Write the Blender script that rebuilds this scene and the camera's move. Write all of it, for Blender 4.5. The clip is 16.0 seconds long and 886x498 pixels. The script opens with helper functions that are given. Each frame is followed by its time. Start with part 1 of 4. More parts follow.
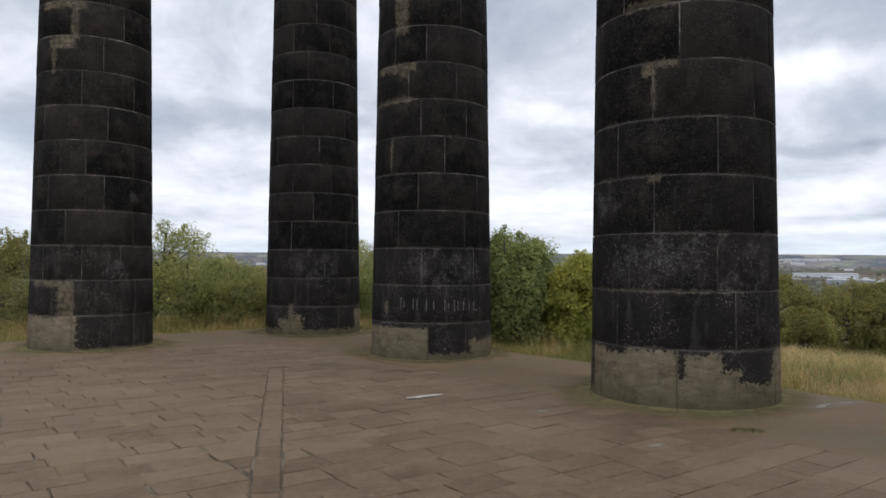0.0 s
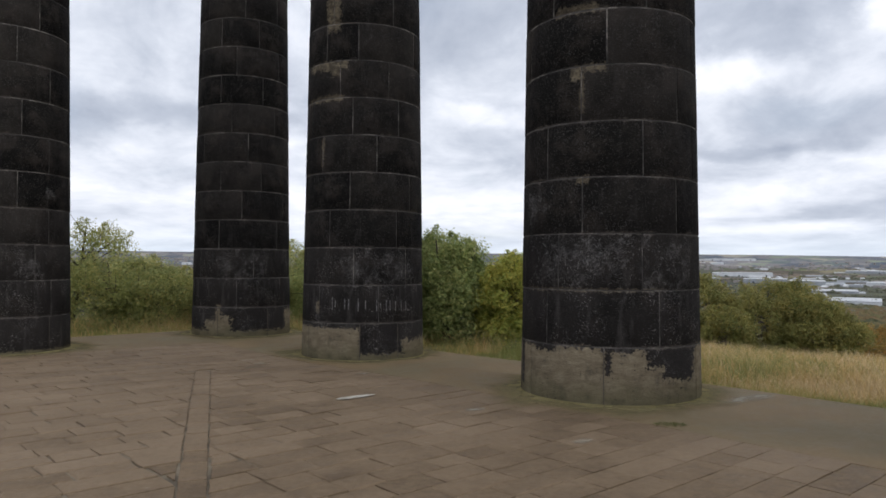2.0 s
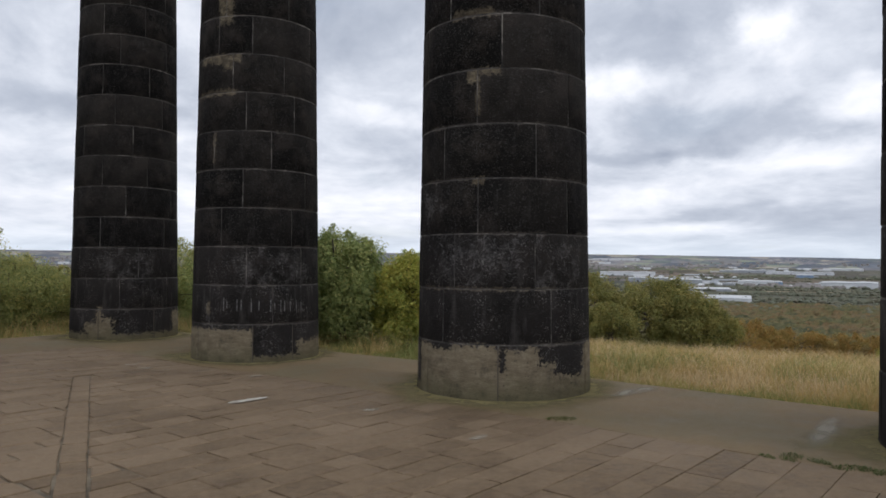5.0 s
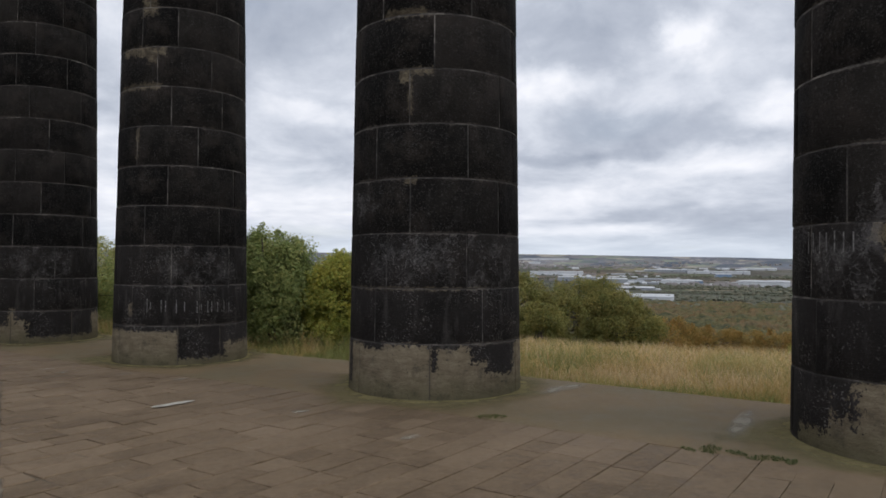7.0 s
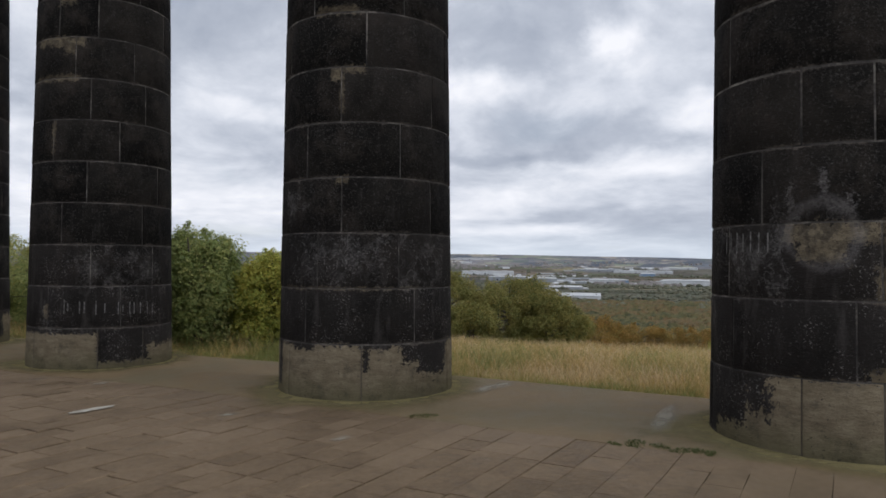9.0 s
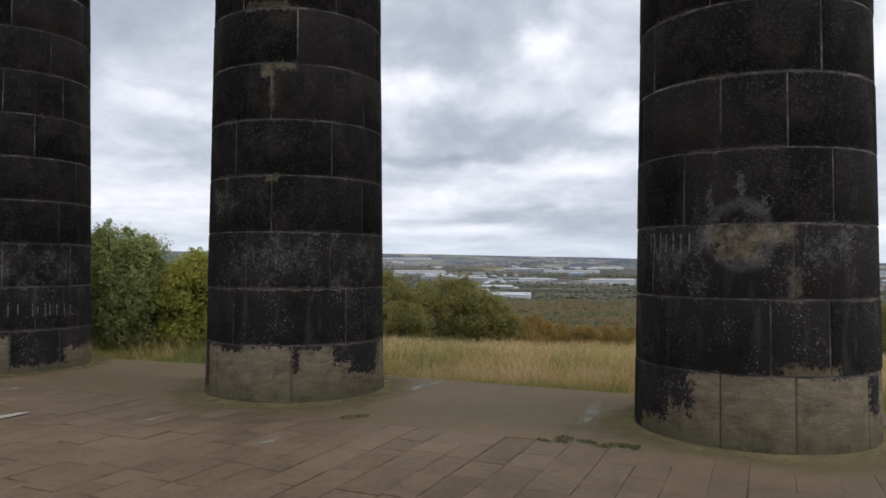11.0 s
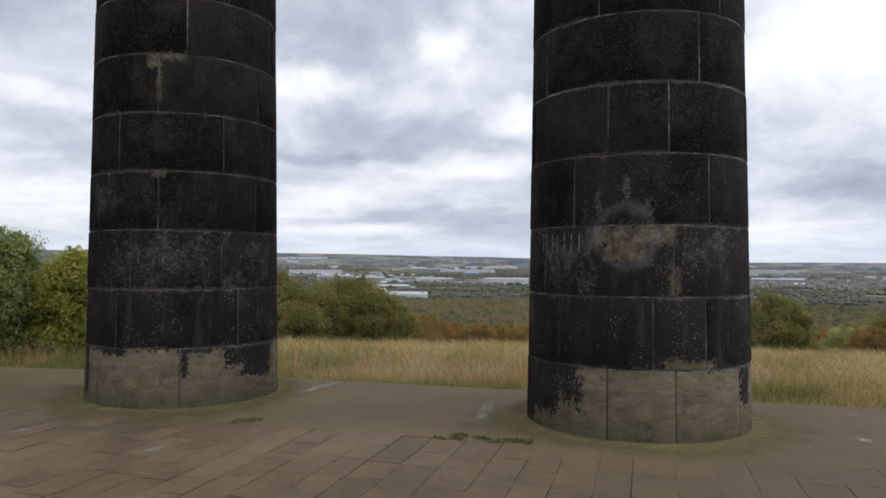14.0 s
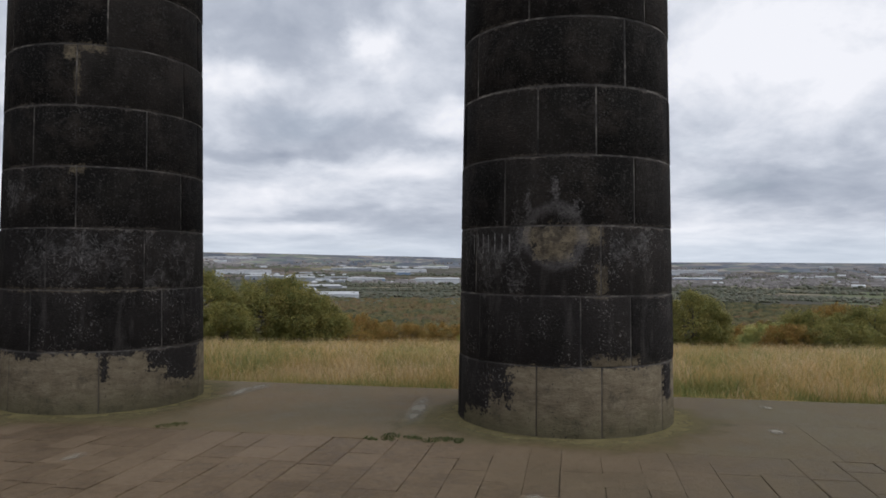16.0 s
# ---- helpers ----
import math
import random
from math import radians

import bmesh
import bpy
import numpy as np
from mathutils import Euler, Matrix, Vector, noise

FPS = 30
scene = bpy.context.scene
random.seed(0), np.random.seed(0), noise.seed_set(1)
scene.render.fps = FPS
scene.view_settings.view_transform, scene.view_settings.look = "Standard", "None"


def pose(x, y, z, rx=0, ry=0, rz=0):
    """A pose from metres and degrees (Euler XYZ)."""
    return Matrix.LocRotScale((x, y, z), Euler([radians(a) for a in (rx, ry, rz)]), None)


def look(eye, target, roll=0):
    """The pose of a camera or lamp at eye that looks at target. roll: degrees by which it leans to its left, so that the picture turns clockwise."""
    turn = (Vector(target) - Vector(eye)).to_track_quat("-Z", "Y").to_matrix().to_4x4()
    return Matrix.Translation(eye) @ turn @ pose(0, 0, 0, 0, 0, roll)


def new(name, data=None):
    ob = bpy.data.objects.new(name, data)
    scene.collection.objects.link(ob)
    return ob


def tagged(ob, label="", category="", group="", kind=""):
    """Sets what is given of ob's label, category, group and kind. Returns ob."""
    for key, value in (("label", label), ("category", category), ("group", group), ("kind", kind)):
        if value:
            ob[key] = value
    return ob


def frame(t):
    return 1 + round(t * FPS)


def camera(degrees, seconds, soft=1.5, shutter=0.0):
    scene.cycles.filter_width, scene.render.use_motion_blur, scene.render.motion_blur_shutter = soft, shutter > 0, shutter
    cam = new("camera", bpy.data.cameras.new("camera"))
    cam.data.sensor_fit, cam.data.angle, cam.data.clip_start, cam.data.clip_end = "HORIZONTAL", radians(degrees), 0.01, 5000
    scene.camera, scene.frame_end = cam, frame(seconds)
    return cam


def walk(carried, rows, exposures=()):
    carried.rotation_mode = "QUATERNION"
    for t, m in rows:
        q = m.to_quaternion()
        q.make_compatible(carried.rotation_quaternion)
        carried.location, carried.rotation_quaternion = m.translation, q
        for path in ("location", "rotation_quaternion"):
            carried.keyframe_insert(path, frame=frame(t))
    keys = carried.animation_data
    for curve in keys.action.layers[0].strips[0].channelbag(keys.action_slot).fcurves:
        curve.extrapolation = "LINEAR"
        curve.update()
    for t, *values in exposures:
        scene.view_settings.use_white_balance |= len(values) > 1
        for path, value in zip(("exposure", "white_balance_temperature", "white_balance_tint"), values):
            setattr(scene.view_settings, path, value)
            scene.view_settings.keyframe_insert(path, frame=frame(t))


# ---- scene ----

# ------------------------------------------------------------------ camera
cam = camera(63.24, 16.0, 1.7)
EYE, PITCH, LEAN = 1.417, 1.229, 0.268
YAWS = [(0.0, -0.43), (0.5, -1.79), (1.0, -3.15), (1.5, -4.50), (2.0, -5.83), (2.5, -7.20), (3.0, -8.57), (3.5, -9.91),
        (4.0, -11.27), (6.5, -18.09), (7.0, -19.42), (7.5, -20.77), (8.0, -22.14), (8.5, -23.52), (9.0, -24.83),
        (11.5, -31.61), (12.0, -32.98), (12.5, -34.32), (13.0, -35.68), (13.5, -37.06), (14.0, -38.42), (14.5, -39.76),
        (15.0, -41.13), (15.5, -42.51), (16.0, -43.86)]
walk(cam, [(t, pose(0, 0, EYE, 90 + PITCH, 0, yaw) @ pose(0, 0, 0, 0, 0, LEAN)) for t, yaw in YAWS],
     [(0.0, 0.15), (4.0, 0.12), (7.0, -0.06), (9.0, -0.08), (12.5, 0.06), (15.0, 0.06), (16.0, -0.15)])


# ------------------------------------------------------------------ node helpers
class Nodes:
    """Short hand for building a node tree."""

    def __init__(self, tree):
        self.tree = tree
        tree.nodes.clear()

    def add(self, kind):
        return self.tree.nodes.new(kind)

    def put(self, socket, value):
        if isinstance(value, bpy.types.NodeSocket):
            self.tree.links.new(value, socket)
        else:
            socket.default_value = value

    def math(self, op, a, b=0.0, clamp=False):
        n = self.add("ShaderNodeMath")
        n.operation, n.use_clamp = op, clamp
        self.put(n.inputs[0], a)
        self.put(n.inputs[1], b)
        return n.outputs[0]

    def mix(self, fac, a, b, blend="MIX"):
        n = self.add("ShaderNodeMix")
        n.data_type, n.blend_type = "RGBA", blend
        self.put(n.inputs[0], fac)
        self.put(n.inputs[6], a)
        self.put(n.inputs[7], b)
        return n.outputs[2]

    def noise(self, vector, scale, detail=4.0, rough=0.55, distort=0.0, out=0):
        n = self.add("ShaderNodeTexNoise")
        if vector is not None:
            self.put(n.inputs["Vector"], vector)
        n.inputs["Scale"].default_value = scale
        n.inputs["Detail"].default_value = detail
        n.inputs["Roughness"].default_value = rough
        n.inputs["Distortion"].default_value = distort
        return n.outputs[out]

    def step(self, value, lo, hi, a=0.0, b=1.0):
        n = self.add("ShaderNodeMapRange")
        n.interpolation_type = "SMOOTHSTEP"
        self.put(n.inputs[0], value)
        for i, v in enumerate((lo, hi, a, b)):
            n.inputs[i + 1].default_value = v
        return n.outputs[0]

    def ramp(self, fac, stops):
        n = self.add("ShaderNodeValToRGB")
        self.put(n.inputs[0], fac)
        el = n.color_ramp.elements
        while len(el) < len(stops):
            el.new(0.5)
        for e, (at, c) in zip(el, stops):
            e.position, e.color = at, (*c, 1)
        return n.outputs[0]

    def scaled(self, vector, sx, sy, sz):
        n = self.add("ShaderNodeMapping")
        self.put(n.inputs[0], vector)
        n.inputs["Scale"].default_value = (sx, sy, sz)
        return n.outputs[0]


def rgb(c):
    return (*c, 1)


def material(name):
    m = bpy.data.materials.new(name)
    m.use_nodes = True
    return m, Nodes(m.node_tree)


def finish(n, colour, rough=0.85, bump=None, strength=0.3, distance=0.01, spec=0.3, translucent=0.0):
    b = n.add("ShaderNodeBsdfPrincipled")
    n.put(b.inputs["Base Color"], colour)
    n.put(b.inputs["Roughness"], rough)
    b.inputs["Specular IOR Level"].default_value = spec
    if bump is not None:
        k = n.add("ShaderNodeBump")
        k.inputs["Strength"].default_value, k.inputs["Distance"].default_value = strength, distance
        n.put(k.inputs["Height"], bump)
        n.put(b.inputs["Normal"], k.outputs[0])
    shader = b.outputs[0]
    if translucent:
        tr = n.add("ShaderNodeBsdfTranslucent")
        n.put(tr.inputs[0], colour)
        mx = n.add("ShaderNodeMixShader")
        mx.inputs[0].default_value = translucent
        n.put(mx.inputs[1], shader)
        n.put(mx.inputs[2], tr.outputs[0])
        shader = mx.outputs[0]
    o = n.add("ShaderNodeOutputMaterial")
    n.put(o.inputs[0], shader)


# ------------------------------------------------------------------ world and sun
SUN_AZ, SUN_EL = 138.0, 40.0          # degrees clockwise from +y, and above the horizon
world = bpy.data.worlds.new("overcast_sky")
scene.world = world
world.use_nodes = True
w = Nodes(world.node_tree)
way = w.add("ShaderNodeTexCoord").outputs["Generated"]
sky = w.add("ShaderNodeTexSky")
sky.sky_type, sky.sun_disc = "NISHITA", False
sky.sun_elevation, sky.sun_rotation = radians(SUN_EL), radians(SUN_AZ)
parts = w.add("ShaderNodeSeparateXYZ")
w.put(parts.inputs[0], way)
east, north, up = parts.outputs
bearing = w.math("MULTIPLY", w.math("ARCTAN2", east, north), 57.296)
height = w.math("MULTIPLY", w.math("ARCSINE", up), 57.296)
# cloud cells flatten towards the horizon
layer = w.add("ShaderNodeCombineXYZ")
w.put(layer.inputs[0], w.math("MULTIPLY", east, 6.5))
w.put(layer.inputs[1], w.math("MULTIPLY", north, 6.5))
w.put(layer.inputs[2], w.math("MULTIPLY", w.math("LOGARITHM", w.math("ADD", w.math("MAXIMUM", height, 0.0), 2.2), math.e), 2.7))
deck = layer.outputs[0]
swirl = w.add("ShaderNodeSeparateColor")
w.put(swirl.inputs[0], w.noise(deck, 0.9, 6.0, 0.58, 0.0, 1))
spot = w.add("ShaderNodeCombineXYZ")
w.put(spot.inputs[0], w.math("ADD", bearing, w.math("MULTIPLY", w.math("SUBTRACT", swirl.outputs[0], 0.5), 11.0)))
w.put(spot.inputs[1], w.math("ADD", height, w.math("MULTIPLY", w.math("SUBTRACT", swirl.outputs[1], 0.5), w.step(height, 0.0, 12.0, 1.0, 5.0))))
# thicker (-) and thinner (+) parts of the cloud deck: bearing, height, half widths, amount
CLOUDS = [(38.3, 17.0, 2.6, 2.0, 0.36), (27.8, 14.2, 5.0, 1.7, 0.36), (44.2, 11.6, 4.5, 1.6, 0.30), (41.5, 7.6, 8.0, 2.0, 0.32), (29.0, 5.4, 9.0, 1.6, 0.10),
          (31.0, 2.7, 8.0, 0.7, 0.30), (31.0, 19.5, 11.0, 4.5, -0.24), (36.5, 10.6, 8.5, 2.4, -0.20), (29.5, 8.2, 7.0, 0.8, -0.20), (40.0, 3.8, 9.0, 1.6, -0.16),
          (69.0, 15.5, 12.0, 7.5, 0.38), (71.0, 5.6, 8.5, 1.7, -0.26), (-4.0, 4.6, 34.0, 3.6, 0.20), (-18.0, 10.6, 20.0, 1.5, -0.20), (8.0, 18.0, 9.0, 5.0, -0.20),
          (9.0, 11.5, 5.0, 1.2, 0.20), (51.0, 14.0, 7.0, 5.0, -0.10), (66.0, 2.4, 9.0, 1.5, 0.24)]
thick = w.math("ADD", w.math("MULTIPLY", w.noise(deck, 1.15, 8.0, 0.55, 0.35), 0.95), 0.045)
thick = w.math("ADD", thick, w.math("MULTIPLY", w.math("SUBTRACT", w.noise(deck, 4.2, 5.0, 0.6, 0.3), 0.5), 0.22))
for az, el, wide, tall, amount in CLOUDS:
    lobe = w.add("ShaderNodeMapping")
    w.put(lobe.inputs[0], spot.outputs[0])
    lobe.inputs["Location"].default_value = (-az / wide, -el / tall, 0)
    lobe.inputs["Scale"].default_value = (1 / wide, 1 / tall, 0)
    size = w.add("ShaderNodeVectorMath")
    size.operation = "LENGTH"
    w.put(size.inputs[0], lobe.outputs[0])
    thick = w.math("ADD", thick, w.step(size.outputs["Value"], 0.15, 1.25, amount, 0.0))
thick = w.math("ADD", thick, w.step(height, 21.0, 45.0, 0.0, 0.22))      # thinner overhead
cloud = w.ramp(thick, [(0.14, (0.36, 0.405, 0.50)), (0.40, (0.51, 0.555, 0.65)), (0.60, (0.70, 0.74, 0.83)), (0.86, (0.95, 0.965, 1.03))])
# clearer, bluer air low down
cloud = w.mix(w.step(height, 0.5, 3.8, 0.48, 0.0), cloud, rgb((0.70, 0.79, 0.90)))
cloud_bg = w.add("ShaderNodeBackground")
w.put(cloud_bg.inputs[0], cloud)
# unseen sky behind the camera, brightened to light what faces the camera
aim = w.add("ShaderNodeVectorMath")
aim.operation = "DOT_PRODUCT"
w.put(aim.inputs[0], way)
aim.inputs[1].default_value = (math.sin(radians(SUN_AZ + 40)), math.cos(radians(SUN_AZ + 40)), 0.0)
w.put(cloud_bg.inputs[1], w.step(aim.outputs["Value"], 0.0, 0.9, 1.04, 2.0))
sky_bg = w.add("ShaderNodeBackground")
w.put(sky_bg.inputs[0], sky.outputs[0])
sky_bg.inputs[1].default_value = 0.10
blend = w.add("ShaderNodeMixShader")
gap = w.step(w.noise(deck, 0.8, 5.0, 0.5, 0.2), 0.56, 0.72, 1.0, 0.84)
w.put(blend.inputs[0], gap)
w.put(blend.inputs[1], sky_bg.outputs[0])
w.put(blend.inputs[2], cloud_bg.outputs[0])
w.put(w.add("ShaderNodeOutputWorld").inputs[0], blend.outputs[0])

sun = new("sun", bpy.data.lights.new("sun", "SUN"))
sun.data.energy, sun.data.angle, sun.data.color = 0.7, radians(30), (1.0, 0.98, 0.95)
sa, se = radians(SUN_AZ), radians(SUN_EL)
sun.matrix_world = look((math.sin(sa) * math.cos(se) * 50, math.cos(sa) * math.cos(se) * 50, math.sin(se) * 50), (0, 0, 0))


# ------------------------------------------------------------------ materials
def soot_stone(name, light, dark=(), chalk=(), ring=None):
    """Soot-black sandstone. light, dark: cleaned and still sooty patches, chalk: pale scribbles, each as
    (angle from, angle to, height from, height to, raggedness) on the shaft, in degrees and metres.
    ring: (angle, height, radius, width) of a sprayed ring."""
    m, n = material(name)
    shaft = n.add("ShaderNodeUVMap")
    shaft.uv_map = "shaft"
    uv = shaft.outputs[0]
    xyz = n.add("ShaderNodeTexCoord").outputs["Object"]
    sep = n.add("ShaderNodeSeparateXYZ")
    n.put(sep.inputs[0], uv)
    u, v = n.math("MULTIPLY", sep.outputs[0], 0.01745), sep.outputs[1]
    rag = n.math("SUBTRACT", n.noise(xyz, 6.0, 8.0, 0.75), 0.5)
    bend = n.math("SUBTRACT", n.noise(xyz, 3.1, 3.0, 0.5), 0.5)
    crumb = n.math("SUBTRACT", n.noise(xyz, 26.0, 4.0, 0.7), 0.5)
    tone = n.add("ShaderNodeObjectInfo").outputs["Random"]
    cloudy = n.noise(xyz, 1.6, 5.0, 0.6)
    grain = n.noise(xyz, 42.0, 6.0, 0.75)
    pits = n.noise(n.scaled(xyz, 1, 1, 2.2), 24.0, 4.0, 0.6)

    def area(patches):
        total = 0.0
        for a0, a1, z0, z1, amp in patches:
            du = n.math("SUBTRACT", n.math("ABSOLUTE", n.math("SUBTRACT", u, radians(a0 + a1) / 2)), radians(a1 - a0) / 2)
            dv = n.math("SUBTRACT", n.math("ABSOLUTE", n.math("SUBTRACT", v, (z0 + z1) / 2)), (z1 - z0) / 2)
            d = n.math("SMOOTH_MAX", du, dv)
            d.node.inputs[2].default_value = min(0.12, 0.5 * amp + 0.01)
            d = n.math("ADD", n.math("ADD", d, n.math("MULTIPLY", rag, amp * 1.1)), n.math("ADD", n.math("MULTIPLY", bend, amp * 0.7), n.math("MULTIPLY", crumb, 0.10 + amp * 1.5)))
            inside = n.step(d, -0.010, 0.010, 1.0, 0.0)
            total = inside if isinstance(total, float) else n.math("MAXIMUM", total, inside)
        return total

    black = n.ramp(n.math("ADD", n.math("MULTIPLY", cloudy, 0.7), n.math("MULTIPLY", tone, 0.3)),
                   [(0.32, (0.0044, 0.0041, 0.0040)), (0.50, (0.0090, 0.0081, 0.0075)), (0.70, (0.0235, 0.0205, 0.0178))])
    black = n.mix(n.step(grain, 0.53, 0.66, 0.0, 0.85), black, rgb((0.048, 0.043, 0.039)))
    black = n.mix(n.step(n.noise(xyz, 2.7, 7.0, 0.7), 0.46, 0.66, 0.0, 0.50), black, rgb((0.038, 0.031, 0.026)))
    # the three lowest courses were once washed and are browner and less sooty
    washed = n.math("MULTIPLY", n.step(n.math("ADD", v, n.math("MULTIPLY", rag, 0.9)), 1.35, 2.05, 0.9, 0.0), n.step(n.noise(xyz, 2.1, 6.0, 0.65), 0.34, 0.60, 0.25, 0.85))
    black = n.mix(washed, black, rgb((0.020, 0.0175, 0.0162)))
    # pale grains of weathered stone, most of them low on the shaft
    low = n.step(v, 0.9, 2.2, 0.80, 0.22)
    flecks = n.math("MULTIPLY", n.step(n.noise(xyz, 52.0, 4.0, 0.7), 0.57, 0.65), n.step(n.noise(xyz, 2.6, 6.0, 0.7), 0.45, 0.62))
    black = n.mix(n.math("MULTIPLY", flecks, low), black, rgb((0.21, 0.195, 0.18)))
    streak = n.step(n.noise(n.scaled(xyz, 1, 1, 0.22), 9.0, 4.0, 0.6), 0.52, 0.72, 0.0, 0.42)
    black = n.mix(n.math("MULTIPLY", streak, n.step(v, 0.6, 2.6, 1.0, 0.20)), black, rgb((0.070, 0.063, 0.057)))
    # worn pale arrises along parts of the bed joints
    bed_joint = n.math("PINGPONG", v, 0.2905)
    fringe = n.step(n.math("ADD", bed_joint, n.math("ADD", n.math("MULTIPLY", crumb, 0.09), n.math("MULTIPLY", rag, 0.07))), 0.0, 0.028, 1.0, 0.0)
    fringe = n.math("MULTIPLY", fringe, n.step(n.noise(xyz, 1.3, 5.0, 0.65), 0.47, 0.60, 0.05, 0.65))
    black = n.mix(fringe, black, rgb((0.115, 0.098, 0.082)))
    bare = n.ramp(n.math("ADD", n.math("MULTIPLY", n.noise(n.scaled(xyz, 1, 1, 3.0), 5.0, 6.0, 0.65), 0.75), n.math("MULTIPLY", grain, 0.25)),
                  [(0.32, (0.083, 0.066, 0.043)), (0.50, (0.134, 0.109, 0.073)), (0.70, (0.202, 0.168, 0.115))])
    # green algae where the foot stays damp
    bare = n.mix(n.math("MULTIPLY", n.step(n.math("ADD", v, n.math("MULTIPLY", rag, 0.5)), 0.02, 0.30, 1.0, 0.0), 0.6), bare, rgb((0.105, 0.095, 0.055)))
    mask = area(light)
    if dark:
        mask = n.math("MULTIPLY", mask, n.math("SUBTRACT", 1.0, area(dark)))
    # pits in the cleaned stone that kept their soot
    mask = n.math("MULTIPLY", mask, n.step(n.noise(xyz, 22.0, 6.0, 0.8), 0.33, 0.41))
    mask = n.math("MULTIPLY", mask, n.step(n.noise(xyz, 4.5, 6.0, 0.7), 0.30, 0.52, 0.5, 1.0))
    # higher up only crumbs of the crust have come off
    whole = n.step(v, 0.62, 0.70, 1.0, 0.0)
    crumbs = n.step(n.noise(xyz, 13.0, 7.0, 0.78), 0.42, 0.58, 0.30, 0.85)
    mask = n.math("MULTIPLY", mask, n.math("MAXIMUM", whole, crumbs))
    colour = n.mix(mask, black, bare)
    if chalk:
        line = n.math("ABSOLUTE", n.math("SUBTRACT", n.noise(xyz, 6.5, 2.0, 0.5, 0.8), 0.5))
        scrawl = n.math("ADD", n.step(line, 0.004, 0.016, 0.30, 0.0), n.step(n.noise(xyz, 5.0, 6.0, 0.75), 0.42, 0.66, 0.0, 0.30))
        dust = n.math("MULTIPLY", n.math("MULTIPLY", area(chalk), scrawl), n.step(grain, 0.34, 0.55))
        colour = n.mix(dust, colour, rgb((0.20, 0.19, 0.18)))
    if ring:
        at, z, radius, wide = ring
        du, dv = n.math("SUBTRACT", u, radians(at)), n.math("SUBTRACT", v, z)
        away = n.math("SQRT", n.math("ADD", n.math("MULTIPLY", du, du), n.math("MULTIPLY", dv, dv)))
        band = n.math("ADD", n.math("ABSOLUTE", n.math("SUBTRACT", away, radius)), n.math("ADD", n.math("MULTIPLY", rag, 0.10), n.math("MULTIPLY", bend, 0.16)))
        spray = n.math("MULTIPLY", n.step(band, 0.1 * wide, 1.1 * wide, 0.34, 0.0), n.step(grain, 0.30, 0.56, 0.25, 1.0))
        horns = area([(at - 0.5, at + 2.5, z + radius, z + radius + 0.24, 0.06), (at - 14, at - 11, z + radius * 0.7, z + radius + 0.12, 0.06), (at + 10, at + 12, z + radius * 0.7, z + radius + 0.06, 0.06)])
        spray = n.math("MAXIMUM", spray, n.math("MULTIPLY", horns, n.step(grain, 0.36, 0.60, 0.05, 0.40)))
        colour = n.mix(spray, colour, rgb((0.17, 0.158, 0.152)))
    finish(n, colour, 0.9, n.math("ADD", n.math("MULTIPLY", pits, 0.7), n.math("MULTIPLY", grain, 0.4)), 0.9, 0.014, 0.05)
    return m


def make_mortar():
    m, n = material("lime_mortar")
    xyz = n.add("ShaderNodeTexCoord").outputs["Object"]
    c = n.ramp(n.noise(xyz, 3.0, 7.0, 0.72), [(0.38, (0.018, 0.0165, 0.015)), (0.52, (0.058, 0.052, 0.046)), (0.68, (0.22, 0.198, 0.170))])
    high = n.add("ShaderNodeSeparateXYZ")
    n.put(high.inputs[0], xyz)
    c = n.mix(n.step(high.outputs[2], 0.50, 0.56, 0.8, 0.0), c, rgb((0.070, 0.057, 0.042)))      # joints of the lowest course are a darker brown
    finish(n, c, 0.95, n.noise(xyz, 60.0, 3.0), 0.4, 0.005)
    return m


